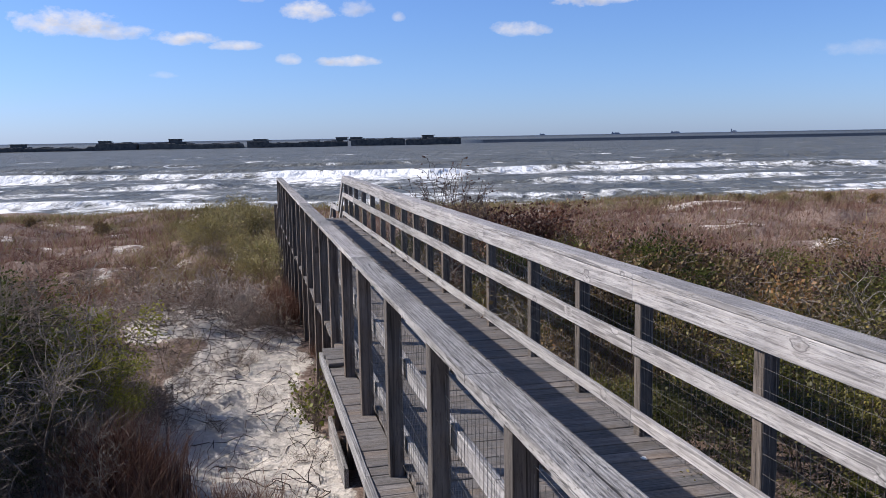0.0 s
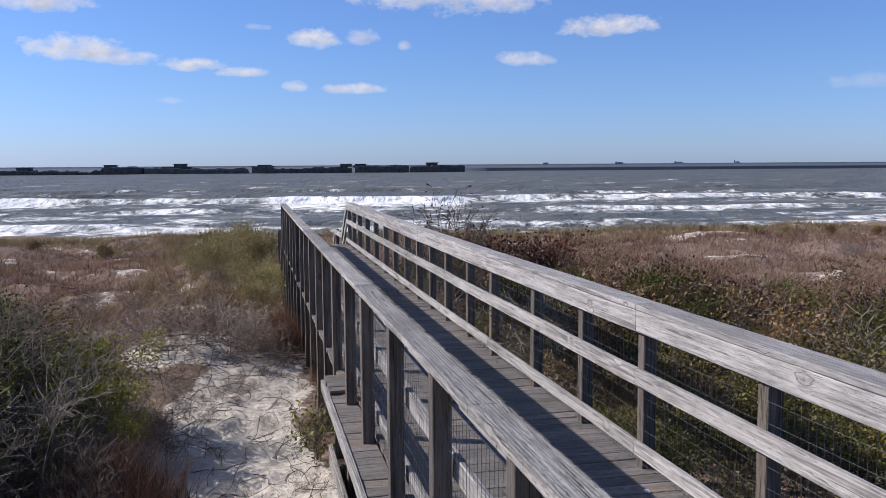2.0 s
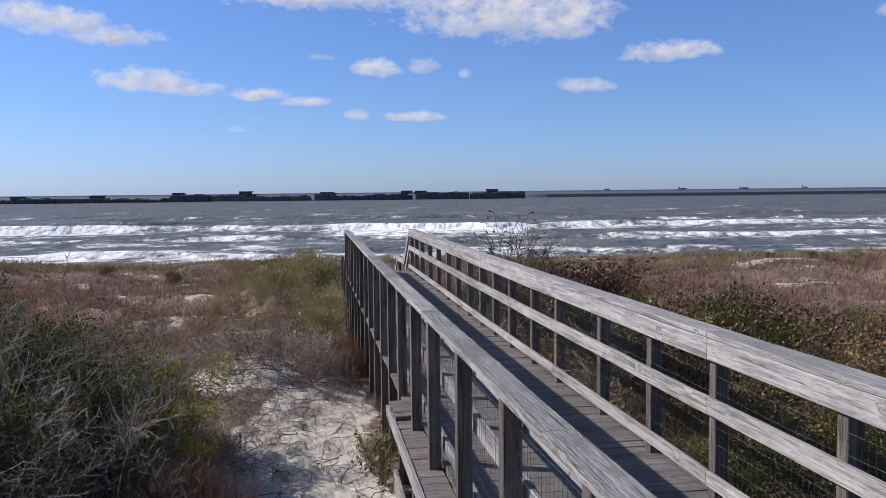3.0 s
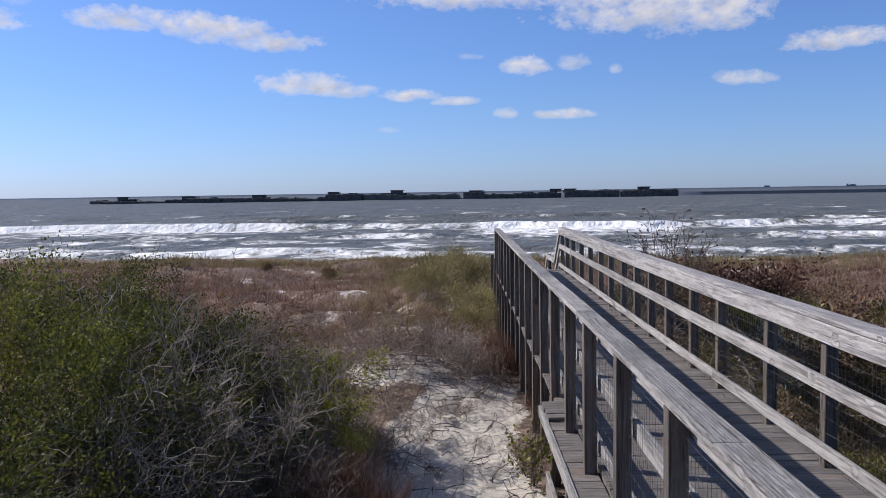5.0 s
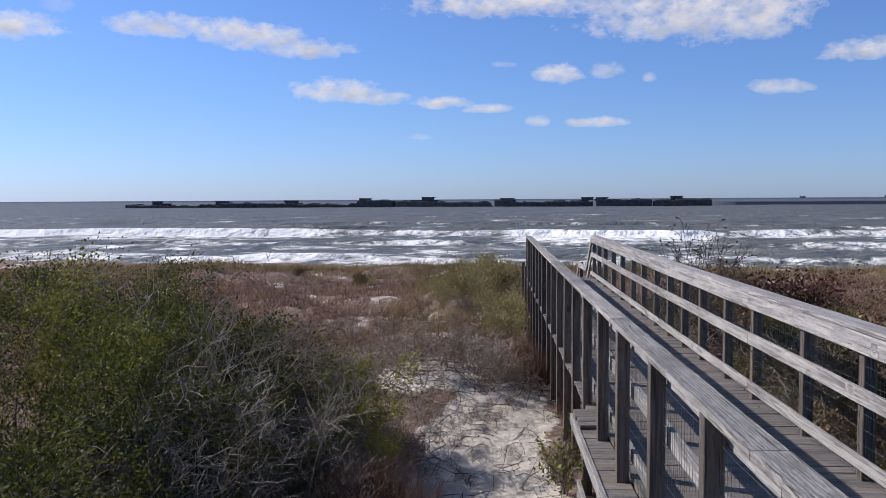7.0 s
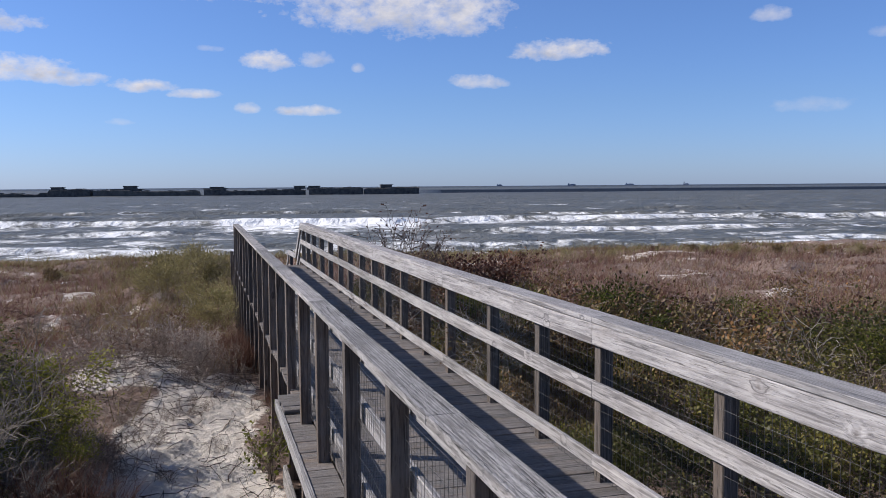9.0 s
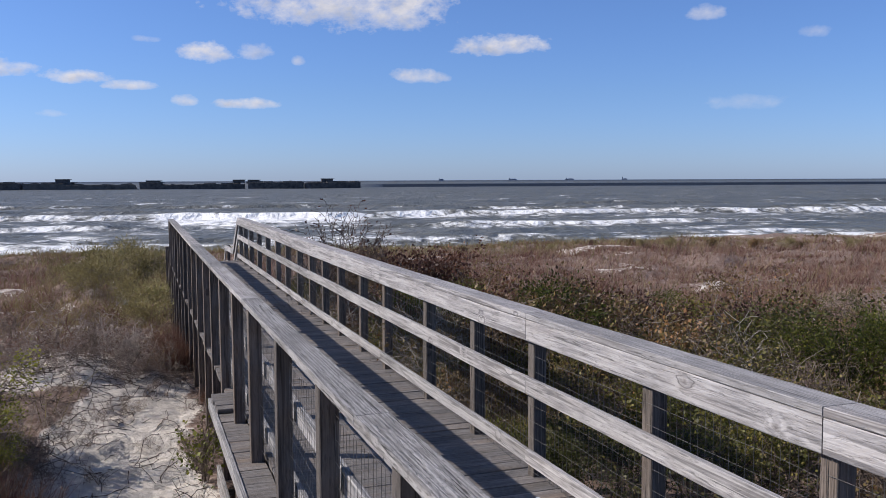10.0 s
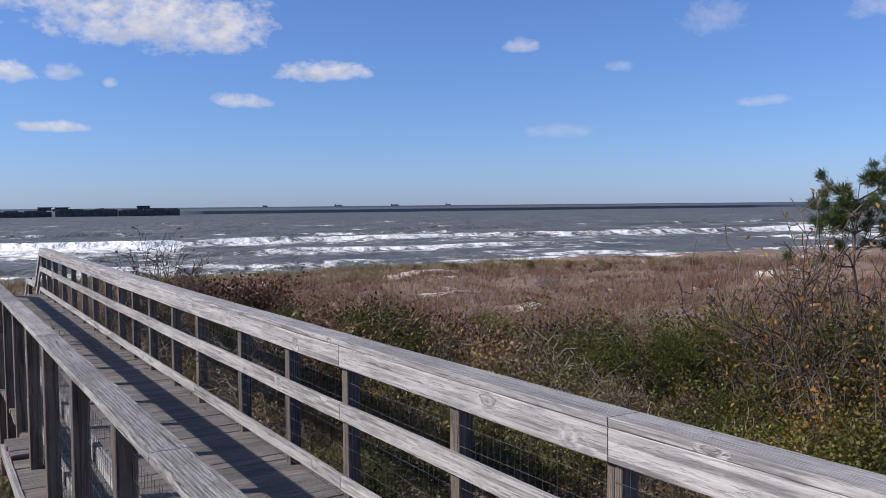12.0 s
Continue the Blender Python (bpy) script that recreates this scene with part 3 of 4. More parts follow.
def railing(name, posts, lat_post, lat_board, cap, joints, label, lat_wire, timber):
    th = thing(name, WALK, label, "railing", "boardwalk railings")
    for s in posts:
        foot = float(ground(*(WALK @ Vector((lat_post, s, 0))).xy)) - 0.3
        lean = rng.uniform(-0.006, 0.006)
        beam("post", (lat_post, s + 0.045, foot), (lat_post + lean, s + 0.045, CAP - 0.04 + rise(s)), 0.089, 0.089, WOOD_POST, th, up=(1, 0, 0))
    mid = (cap[0] + cap[1]) / 2
    run("cap_rail", mid, CAP - 0.019, cap[1] - cap[0], 0.038, timber, th, joints)
    run("top_board", lat_board, CAP - 0.04 - 0.069, 0.036, 0.138, WOOD_RAIL, th, joints)
    run("middle_board", lat_board, CAP - 0.416 - 0.055, 0.036, 0.110, WOOD_RAIL, th, joints)
    run("bottom_board", lat_board, CAP - 0.890 - 0.045, 0.036, 0.090, WOOD_RAIL, th, joints)
    for i, (a, b) in enumerate(zip(posts, posts[1:])):
        wire_panel(th, lat_wire, a + 0.045, b + 0.045, i)
    return th


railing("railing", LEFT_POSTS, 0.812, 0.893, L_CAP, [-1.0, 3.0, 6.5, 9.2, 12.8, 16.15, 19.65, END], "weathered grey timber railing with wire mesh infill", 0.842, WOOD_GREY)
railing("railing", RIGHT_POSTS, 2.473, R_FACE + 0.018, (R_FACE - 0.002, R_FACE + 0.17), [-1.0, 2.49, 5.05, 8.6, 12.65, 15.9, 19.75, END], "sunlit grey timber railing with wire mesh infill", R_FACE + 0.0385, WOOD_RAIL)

# ---- wrecked concrete ships ----
def on_line(az):
    """A place on the line of hulls, by the azimuth from the boardwalk."""
    a, b = Vector((-math.sin(radians(35.76)) * 800, math.cos(radians(35.76)) * 800)), Vector((math.sin(radians(1.24)) * 700, math.cos(radians(1.24)) * 700))
    d = Vector((-math.sin(radians(az)), math.cos(radians(az))))
    n = b - a
    t = (a.x * n.y - a.y * n.x) / (d.x * n.y - d.y * n.x)
    return d * t


def hull(a0, a1, sections, houses, label):
    """A half-sunk hull between two azimuths: sections are (from, to, height), houses (at, length, height, base)."""
    p0, p1 = on_line(a0), on_line(a1)
    length = (p1 - p0).length
    turn = math.degrees(math.atan2(p1.y - p0.y, p1.x - p0.x))
    th = thing("concrete_ship", pose(p0.x, p0.y, 0, 0, 0, turn), label, "ship", "sunken ships")
    rr = random.Random(int(a0 * 100))
    bm = bmesh.new()
    n = 90
    prev = None
    for i in range(n + 1):
        f = i / n
        h = 0.8
        for u, v, hh in sections:
            if u <= f <= v:
                h = hh
        h += rr.uniform(-0.35, 0.25)
        wide = 8.0 * min(1.0, 0.82 + 2 * min(f, 1 - f))
        x = f * length
        ring = [bm.verts.new((x, -wide * 0.92, -1.0)), bm.verts.new((x, -wide, h)), bm.verts.new((x, -wide + 0.8, h + 0.1)), bm.verts.new((x, wide, h)), bm.verts.new((x, wide * 0.92, -1.0))]
        if prev:
            for k in range(4):
                bm.faces.new((prev[k], ring[k], ring[k + 1], prev[k + 1]))
        else:
            bm.faces.new(ring)
        prev = ring
    bm.faces.new(prev[::-1])
    part("hull", bm, CONCRETE_PALE if a0 == 18.95 else CONCRETE, th)
    for _ in range(16):
        bm = bmesh.new()
        f = rr.uniform(0.04, 0.96)
        base = max([hh for u, v, hh in sections if u <= f <= v] + [0.8])
        size = Matrix.Diagonal((rr.uniform(1.5, 7.0), rr.uniform(3, 9), rr.uniform(0.5, 1.7), 1))
        bmesh.ops.create_cube(bm, size=1.0, matrix=Matrix.Translation((f * length, rr.uniform(-3, 2), base + 0.1)) @ Matrix.Rotation(rr.uniform(-0.12, 0.12), 4, "Y") @ size)
        part("deck_block", bm, rr.choice([CONCRETE, CONCRETE, CONCRETE_PALE]), th)
    for at, ln, hh, base in houses:
        bm = bmesh.new()
        bmesh.ops.create_cube(bm, size=1.0, matrix=Matrix.Translation((at * length, 0, base + hh / 2)) @ Matrix.Diagonal((ln, 7, hh, 1)))
        bmesh.ops.create_cube(bm, size=1.0, matrix=Matrix.Translation((at * length + ln * 0.05, 0, base + hh - 0.3)) @ Matrix.Diagonal((ln * 1.15, 8, 0.45, 1)))
        part("deckhouse", bm, CONCRETE, th)
    return th


hull(35.76, 28.05, [(0, 0.12, 2.6), (0.12, 0.3, 2.0), (0.3, 0.75, 1.6), (0.6, 0.7, 2.8), (0.75, 1, 3.6)], [(0.23, 6, 4.0, 1.8), (0.27, 12, 2.4, 1.5), (0.74, 9, 3.6, 2.0)], "dark broken concrete ship hull awash in the sea")
hull(27.9, 19.1, [(0, 0.3, 3.3), (0.3, 0.6, 2.6), (0.6, 0.72, 1.9), (0.70, 0.75, 3.2), (0.75, 1, 5.3)], [(0.25, 10, 4.0, 2.0), (0.79, 8, 2.4, 5.0)], "dark concrete ship hull with a raised stern block")
hull(18.95, 12.6, [(0, 0.35, 4.6), (0.35, 0.97, 3.6)], [(0.33, 9, 3.6, 4.4), (0.3, 20, 2.0, 3.6)], "stained concrete ship hull with a square deckhouse")
hull(12.45, 6.1, [(0, 0.2, 5.0), (0.2, 0.55, 3.4), (0.55, 1, 4.0)], [(0.12, 10, 2.4, 4.4), (0.94, 9, 2.4, 4.8), (0.1, 16, 1.6, 4.0)], "crumbling concrete ship hull with a low deckhouse")
hull(5.9, 2.4, [(0, 1, 5.1)], [(0.1, 9, 2.6, 4.5)], "dark concrete ship hull with a plain flat side")
hull(2.3, -1.24, [(0, 0.4, 4.4), (0.4, 1, 5.0)], [(0.4, 9, 3.2, 4.6), (0.55, 9, 0.8, 4.8)], "dark concrete ship hull with a square wheelhouse")


# ---- distant cargo ships ----
for az, wide, tall in ((-6.6, 24, 4), (-11.3, 38, 5), (-15.0, 40, 5), (-18.5, 26, 9)):
    d = 4000.0
    x, y = -math.sin(radians(az)) * d, math.cos(radians(az)) * d
    th = thing("cargo_ship", pose(x, y, 0.0, 0, 0, az), "hazy grey cargo ship on the horizon", "ship", "cargo ships")
    bm = bmesh.new()
    prof = [(-0.5, 5), (0.5, 5.5), (0.44, 0), (-0.47, 0)]
    front = [bm.verts.new((u * wide, -6, h)) for u, h in prof]
    back = [bm.verts.new((u * wide, 6, h)) for u, h in prof]
    bm.faces.new(front)
    bm.faces.new(back[::-1])
    for k in range(4):
        bm.faces.new((front[k], back[k], back[(k + 1) % 4], front[(k + 1) % 4]))
    part("hull", bm, STEEL, th)
    bm = bmesh.new()
    bmesh.ops.create_cube(bm, size=1.0, matrix=Matrix.Translation((-0.36 * wide, 0, 5 + tall / 2)) @ Matrix.Diagonal((wide * 0.16, 9, tall, 1)))
    bmesh.ops.create_cube(bm, size=1.0, matrix=Matrix.Translation((0.1 * wide, 0, 6)) @ Matrix.Diagonal((wide * 0.5, 9, 3, 1)))
    part("superstructure", bm, STEEL, th)

# ---- stair from the end of the boardwalk to the beach ----
stair = thing("stair", WALK, "grey timber stair with handrails down to the beach", "stair")
z_end = CAP + rise(END)
for k in range(6):
    z = DECK + rise(END) - 0.165 * (k + 1)
    beam("tread", (0.9, END + 0.1 + 0.2 * k, z), (2.42, END + 0.1 + 0.2 * k, z), 0.27, 0.04, WOOD_DECK, stair)
for k in range(13):
    beam("plank", (0.9, END + 1.32 + 0.145 * k, 4.0), (2.42, END + 1.32 + 0.145 * k, 4.0), 0.138, 0.038, WOOD_DECK, stair)
for k in range(9):
    z = 3.84 - 0.165 * k
    beam("tread", (0.9, END + 3.35 + 0.25 * k, z), (2.42, END + 3.35 + 0.25 * k, z), 0.27, 0.04, WOOD_DECK, stair)
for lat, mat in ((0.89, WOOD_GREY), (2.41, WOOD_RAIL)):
    s0, s1, s2, s3 = END, END + 1.2, END + 3.1, END + 5.4
    for dz, w in ((0.0, 0.138), (-0.40, 0.11), (-0.80, 0.09)):
        beam("handrail", (lat, s0, z_end - 0.1 + dz), (lat, s1, 5.12 + dz), 0.04, w, mat, stair)
        beam("handrail", (lat, s1, 5.12 + dz), (lat, s2, 5.08 + dz), 0.04, w, mat, stair)
        beam("handrail", (lat, s2, 5.08 + dz), (lat, s3, 3.4 + dz), 0.04, w, mat, stair)
    for s, top in ((s1, 5.2), (s2, 5.15), (s3, 3.5)):
        out = lat + (0.065 if lat > 1 else -0.065)
        beam("post", (out, s, float(ground(*(WALK @ Vector((out, s, 0))).xy)) - 0.3), (out, s, top), 0.089, 0.089, WOOD_POST, stair, up=(1, 0, 0))
    beam("stringer", (lat, s0, DECK - 0.25), (lat, s1, 3.95), 0.04, 0.24, WOOD_POST, stair)
    beam("stringer", (lat, s1, 3.88), (lat, s2, 3.88), 0.04, 0.2, WOOD_POST, stair)
    beam("stringer", (lat, s2, 3.75), (lat, s3, 2.2), 0.04, 0.24, WOOD_POST, stair)
# ---- plants ----
def leaf_quads(pts, size, rs, droop=0.2, slim=0.5, axis=None):
    """Rhombic leaves at the points, turned every way."""
    n = len(pts)
    a = rs.normal(size=(n, 3)) if axis is None else axis + rs.normal(size=(n, 3)) * 0.45
    a[:, 2] -= droop
    a /= np.linalg.norm(a, axis=1, keepdims=True)
    b = np.cross(a, rs.normal(size=(n, 3)))
    b /= np.linalg.norm(b, axis=1, keepdims=True)
    c = np.cross(a, b)
    s = (size * rs.uniform(0.6, 1.35, n))[:, None]
    v = np.stack([pts, pts + a * s * 0.5 + b * s * slim * 0.5 + c * s * 0.08, pts + a * s, pts + a * s * 0.5 - b * s * slim * 0.5 + c * s * 0.08], 1)
    i = np.arange(n)[:, None] * 4
    return v.reshape(-1, 3), i + np.arange(4)[None, :]


def grow(rr, p, d, length, r, level, top, segs, tips, spread, rise_, wiggle, kids):
    """A crooked branch that forks again and again, wider at each fork."""
    n = 5 if level == 0 else 3 if level < top else 2
    step = length / n
    bend = wiggle * (1.0 + 0.55 * level)
    for i in range(n):
        d = (d + Vector((rr.gauss(0, bend), rr.gauss(0, bend), rr.gauss(0, bend * 0.8) + rise_))).normalized()
        q = p + d * step
        r1 = r * (0.84 if i < n - 1 else 0.55)
        segs.append((*p, *q, r, r1))
        if level >= top - 1:
            tips.append((*q, *d))
        if level < top and (level or i):
            for _ in range(kids[level] if rr.random() < 0.8 else kids[level] - 1):
                side = Vector((rr.gauss(0, 1), rr.gauss(0, 1), rr.gauss(0, 0.8)))
                side = (side - d * side.dot(d)).normalized()
                nd = (d + side * spread * (1 + 0.25 * level) * rr.uniform(0.6, 1.35)).normalized()
                grow(rr, q, nd, length * rr.uniform(0.36, 0.66), r1 * 0.62, level + 1, top, segs, tips, spread, rise_, wiggle, kids)
        p, r = q, r1
    return segs


def shrub(name, seed, high, wide, stems, kids, bark, leaf, leaves, leaf_size, label, category="shrub", spread=0.9, rise_=0.05, wiggle=0.16, thick=0.012, slim=0.5, droop=0.2, low=0.0, thin=0.0026, clusters=0, tuft=0.075):
    """A many-stemmed bush: stems, and foliage where it has any."""
    rr, rs = random.Random(seed), np.random.RandomState(seed)
    segs, tips, ends = [], [], [0]
    for i in range(stems):
        a = rr.uniform(0, 2 * math.pi)
        out = rr.uniform(0.05, 1.0) ** 0.7 * wide / high
        d = Vector((math.cos(a) * out, math.sin(a) * out, 1.0)).normalized()
        p = Vector((math.cos(a), math.sin(a), 0)) * rr.uniform(0, 0.22) * wide
        grow(rr, p + Vector((0, 0, -0.12)), d, high * rr.uniform(0.55, 0.95), thick * rr.uniform(0.6, 1.1), 0, len(kids), segs, tips, spread, rise_, wiggle, kids)
        ends.append(len(segs))
    seg = np.array(segs)
    # tops of the leafy scrub level off, as the wind clips them
    k = (1.3 if leaves > 1000 else 0.92) / max(np.percentile(seg[:, 5], 97), 0.1)
    lift = (lambda z: high * 1.13 * np.tanh(z * k)) if leaves > 1000 else (lambda z: high * z * k)
    seg[:, [2, 5]] = lift(seg[:, [2, 5]])
    w = wide / max(np.percentile(np.hypot(seg[:, 3], seg[:, 4]), 98), 0.1)
    seg[:, [0, 1, 3, 4]] *= w
    seg[:, 6:8] = np.maximum(seg[:, 6:8], thin)
    th = thing(name, Matrix(), label, category)
    for a, b in zip(ends, ends[1:]):
        v, f = tubes(seg[a:b])
        arrays("stem", v, f, [bark], th)
    if leaves:
        tp = np.array(tips)
        tp[:, 2] = lift(tp[:, 2])
        tp[:, 0:2] *= w
        tp = tp[tp[:, 2] > low * high]
        if clusters:
            # leaves stand in tufts round the ends of the twigs, most of them in the outer shell of the bush
            out = np.hypot(tp[:, 0], tp[:, 1]) / wide + 1.2 * tp[:, 2] / high + rs.uniform(0, 0.7, len(tp))
            tp = tp[np.argsort(-out)][:max(clusters, len(tp) * 2 // 3)]
            tp = tp[rs.permutation(len(tp))[:clusters]]
        which = rs.randint(0, len(tp), leaves)
        pick = tp[which]
        grow_r = (tuft * rs.uniform(0.6, 1.5, len(tp)))[which][:, None] if clusters else leaf_size * 1.1
        off = rs.normal(size=(leaves, 3)) * grow_r
        pts = pick[:, 0:3] + off
        v, f = leaf_quads(pts, leaf_size, rs, droop, slim, pick[:, 3:6] + (off / (np.linalg.norm(off, axis=1, keepdims=True) + 1e-6) if clusters else 0))
        arrays("foliage", v, f, [leaf], th)
    return th


def spot(az, d, sink=0.0):
    x, y = -math.sin(radians(az)) * d, math.cos(radians(az)) * d
    return x, y, float(ground(x, y)) - sink


PARKED = []


def scatter(kinds, places, seed, label=None, group=""):
    """Copies of the kinds at (azimuth, distance, scale); the kinds themselves take the first places."""
    rr = random.Random(seed)
    for i, (az, d, sc) in enumerate(places):
        x, y, z = spot(az, d, 0.03)
        s_, lat = walk_frame(x, y)
        m = pose(x, y, z, rr.uniform(-5, 5), rr.uniform(-5, 5), rr.uniform(0, 360))
        base = kinds[i % len(kinds)]
        if base not in PARKED:
            PARKED.append(base)
            ob = base
            ob.matrix_basis = m
        else:
            ob = copy_thing(base, m)
        k = sc * rr.uniform(0.9, 1.1)
        ob.scale = (k * rr.uniform(0.92, 1.1), k * rr.uniform(0.92, 1.1), k)
        if group:
            ob["group"] = group


def fill(az0, az1, d0, d1, gap, seed, size=(0.8, 1.2), keep=lambda x, y, s, lat: True):
    """Places strewn over a sector, no two closer than the gap."""
    rr = random.Random(seed)
    got = []
    for _ in range(4000):
        az, d = rr.uniform(az0, az1), math.sqrt(rr.uniform(d0 * d0, d1 * d1))
        x, y = -math.sin(radians(az)) * d, math.cos(radians(az)) * d
        s_, lat = walk_frame(x, y)
        if 0.35 < lat < 3.1 and -3 < s_ < 24:
            continue
        if not keep(x, y, s_, lat) or any((x - a) ** 2 + (y - b) ** 2 < gap * gap for a, b, *_ in got):
            continue
        got.append((x, y, az, d))
    return [(az, d, rr.uniform(*size)) for _, _, az, d in sorted(got, key=lambda g: g[3])]


# evergreen thicket beside the path
green = [shrub("evergreen_shrub", 11 + i, 2.1, 1.2, 7, (2, 2), TWIG_DARK, LEAF_GREEN, 8800, 0.036, "dense dark green evergreen shrub on the dune", spread=0.9, rise_=0.04, clusters=190, tuft=0.075) for i in range(3)]
scatter(green, fill(34, 74, 6.4, 13.0, 1.22, 5, (0.82, 0.97)), 21, group="evergreen thicket")
small_green = [shrub("evergreen_shrub", 31 + i, 1.3, 0.95, 7, (2, 2), TWIG_DARK, LEAF_GREEN, 5600, 0.033, "low dark green evergreen shrub on the dune", spread=0.95, rise_=0.02, clusters=110, tuft=0.07) for i in range(2)]
scatter(small_green, [(46, 4.9, 1.0), (54, 4.6, 1.0), (40, 5.6, 1.0), (62, 5.0, 1.1), (31.5, 8.2, 0.85), (28.5, 8.8, 0.7), (34.5, 6.6, 0.7), (25.4, 8.0, 0.5), (35, 9.2, 1.2), (31, 10.4, 1.1), (38.5, 6.6, 0.95), (29.5, 12.0, 1.0), (33.5, 12.2, 1.2)], 22, group="evergreen thicket")
sprig = [shrub("evergreen_shrub", 41 + i, 1.3, 0.8, 5, (2, 2), TWIG_DARK, LEAF_GREEN, 2600, 0.033, "thin dark evergreen shrub among bare twigs", spread=0.95, rise_=0.02, clusters=75, tuft=0.065) for i in range(2)]
scatter(sprig, [(25.0, 9.0, 0.5), (27.4, 7.8, 0.65), (28.8, 8.6, 1.0), (27.2, 10.2, 0.7), (30.4, 7.4, 0.9), (23.4, 8.6, 0.5), (29.0, 10.4, 1.1), (28.8, 6.4, 0.5), (31.4, 6.6, 0.7), (33.0, 7.0, 0.9), (30.0, 9.2, 1.1), (26.4, 7.0, 0.4)], 37, group="evergreen thicket")
yellow = shrub("evergreen_shrub", 46, 1.0, 0.75, 5, (2, 2), TWIG_DARK, LEAF_LIME, 3000, 0.036, "low yellow-green shrub at the edge of the brush", spread=0.95, rise_=0.02, clusters=70, tuft=0.065)
scatter([yellow], [(21.9, 9.3, 1.05), (22.8, 8.8, 0.8), (21.2, 8.5, 0.5), (-7.9, 8.1, 0.6), (-6.0, 9.0, 0.5)], 47, group="evergreen thicket")
# bare grey bushes at its edge
bare_bush = [shrub("bare_shrub", 51 + i, 1.7, 1.45, 4, (2, 2, 1), TWIG, None, 0, 0.03, "bare grey twiggy shrub without leaves", spread=1.0, rise_=0.0, wiggle=0.2, thick=0.019, thin=0.003) for i in range(3)]
scatter(bare_bush, [(29.5, 7.6, 0.95), (33.5, 7.9, 1.05), (37.5, 7.4, 1.0), (27.0, 9.6, 0.9), (26.2, 6.8, 0.5), (31.5, 10.0, 1.05), (24.8, 8.0, 0.45), (24.0, 8.4, 0.55), (35.5, 6.0, 0.8), (42, 6.6, 0.95), (25.8, 8.8, 0.75), (28.4, 6.2, 0.5)], 23, group="bare bushes")
bleached = [shrub("bare_shrub", 61 + i, 1.8, 1.35, 3, (2, 2, 1), TWIG_PALE, None, 0, 0.03, "bleached leafless shrub with long forking branches", spread=0.85, rise_=0.03, wiggle=0.13, thick=0.027, thin=0.0036) for i in range(3)]
scatter(bleached, [(31.5, 6.4, 0.85), (28.0, 7.2, 0.8), (34.8, 5.7, 0.75), (25.2, 6.9, 0.45), (29.8, 8.0, 1.05), (26.4, 9.2, 0.95), (38.5, 6.2, 0.8), (32.8, 8.8, 1.1)], 43, group="bare bushes")
# low wiry brush over the dune
brush = [shrub("dead_brush", 71 + i, 0.75, 0.8, 5, (2, 2), TWIG_ASH, None, 0, 0.03, "low tangle of dead grey and brown stems", "brush", spread=1.0, rise_=0.0, wiggle=0.3, thick=0.009, thin=0.0038) for i in range(3)]
# along the path
scatter(brush, [(18.6, 9.4, 0.45), (19.2, 8.6, 0.4), (18.9, 7.8, 0.4), (20.2, 8.0, 0.55), (20.2, 9.2, 0.75), (19.0, 10.2, 0.55), (18.2, 8.6, 0.5), (16.4, 9.8, 0.5), (19.8, 9.8, 0.5), (9.4, 9.4, 0.3), (8.9, 7.6, 0.3), (15.4, 8.6, 0.3), (12.4, 9.6, 0.28), (20.9, 8.6, 0.45)], 24, group="dead brush")
# round the sandy mound
scatter(brush, [(16.4, 11.9, 0.36), (13.4, 11.0, 0.36), (18.0, 12.8, 0.55), (11.6, 12.9, 0.55), (13.6, 12.3, 0.55), (12.6, 12.9, 0.55), (12.0, 11.8, 0.36), (17.6, 12.2, 0.55), (19.0, 12.4, 0.55), (18.2, 11.2, 0.36), (16.8, 12.8, 0.55), (20.5, 11.6, 0.55), (15.0, 12.4, 0.55), (13.2, 12.6, 0.55), (15.0, 10.6, 0.36), (17.0, 10.6, 0.36), (14.0, 11.2, 0.36), (23.5, 12.2, 0.55), (25.5, 12.6, 0.55), (28.0, 12.0, 0.55), (22.0, 11.0, 0.55), (9.3, 11.2, 0.35), (18.0, 10.6, 0.36), (12.6, 11.2, 0.36), (11.6, 12.6, 0.5)], 124, group="dead brush")
# behind the mound
scatter(brush, [(12.8, 13.4, 0.8), (14.0, 14.4, 0.9), (14.6, 13.3, 0.95), (15.4, 13.0, 0.55), (16.6, 13.6, 0.9), (13.2, 13.6, 0.9), (11.7, 13.4, 0.7), (20.0, 13.8, 0.55), (22.4, 14.4, 0.55), (24.4, 13.8, 0.55), (18.6, 13.6, 0.55), (15.6, 14.2, 0.9), (13.0, 14.0, 0.8), (21.5, 13.2, 0.55), (14.0, 15.2, 1.), (12.4, 15.5, 1.), (17.4, 15.6, 1.), (20.2, 15.0, 1.1)], 224, group="dead brush")
red_brush = [shrub("dead_brush", 81 + i, 0.55, 0.9, 4, (2, 2), TWIG_RED, None, 0, 0.03, "low tangle of red-brown dead stems", "brush", spread=1.1, rise_=0.0, wiggle=0.3, thick=0.009, thin=0.005) for i in range(3)]
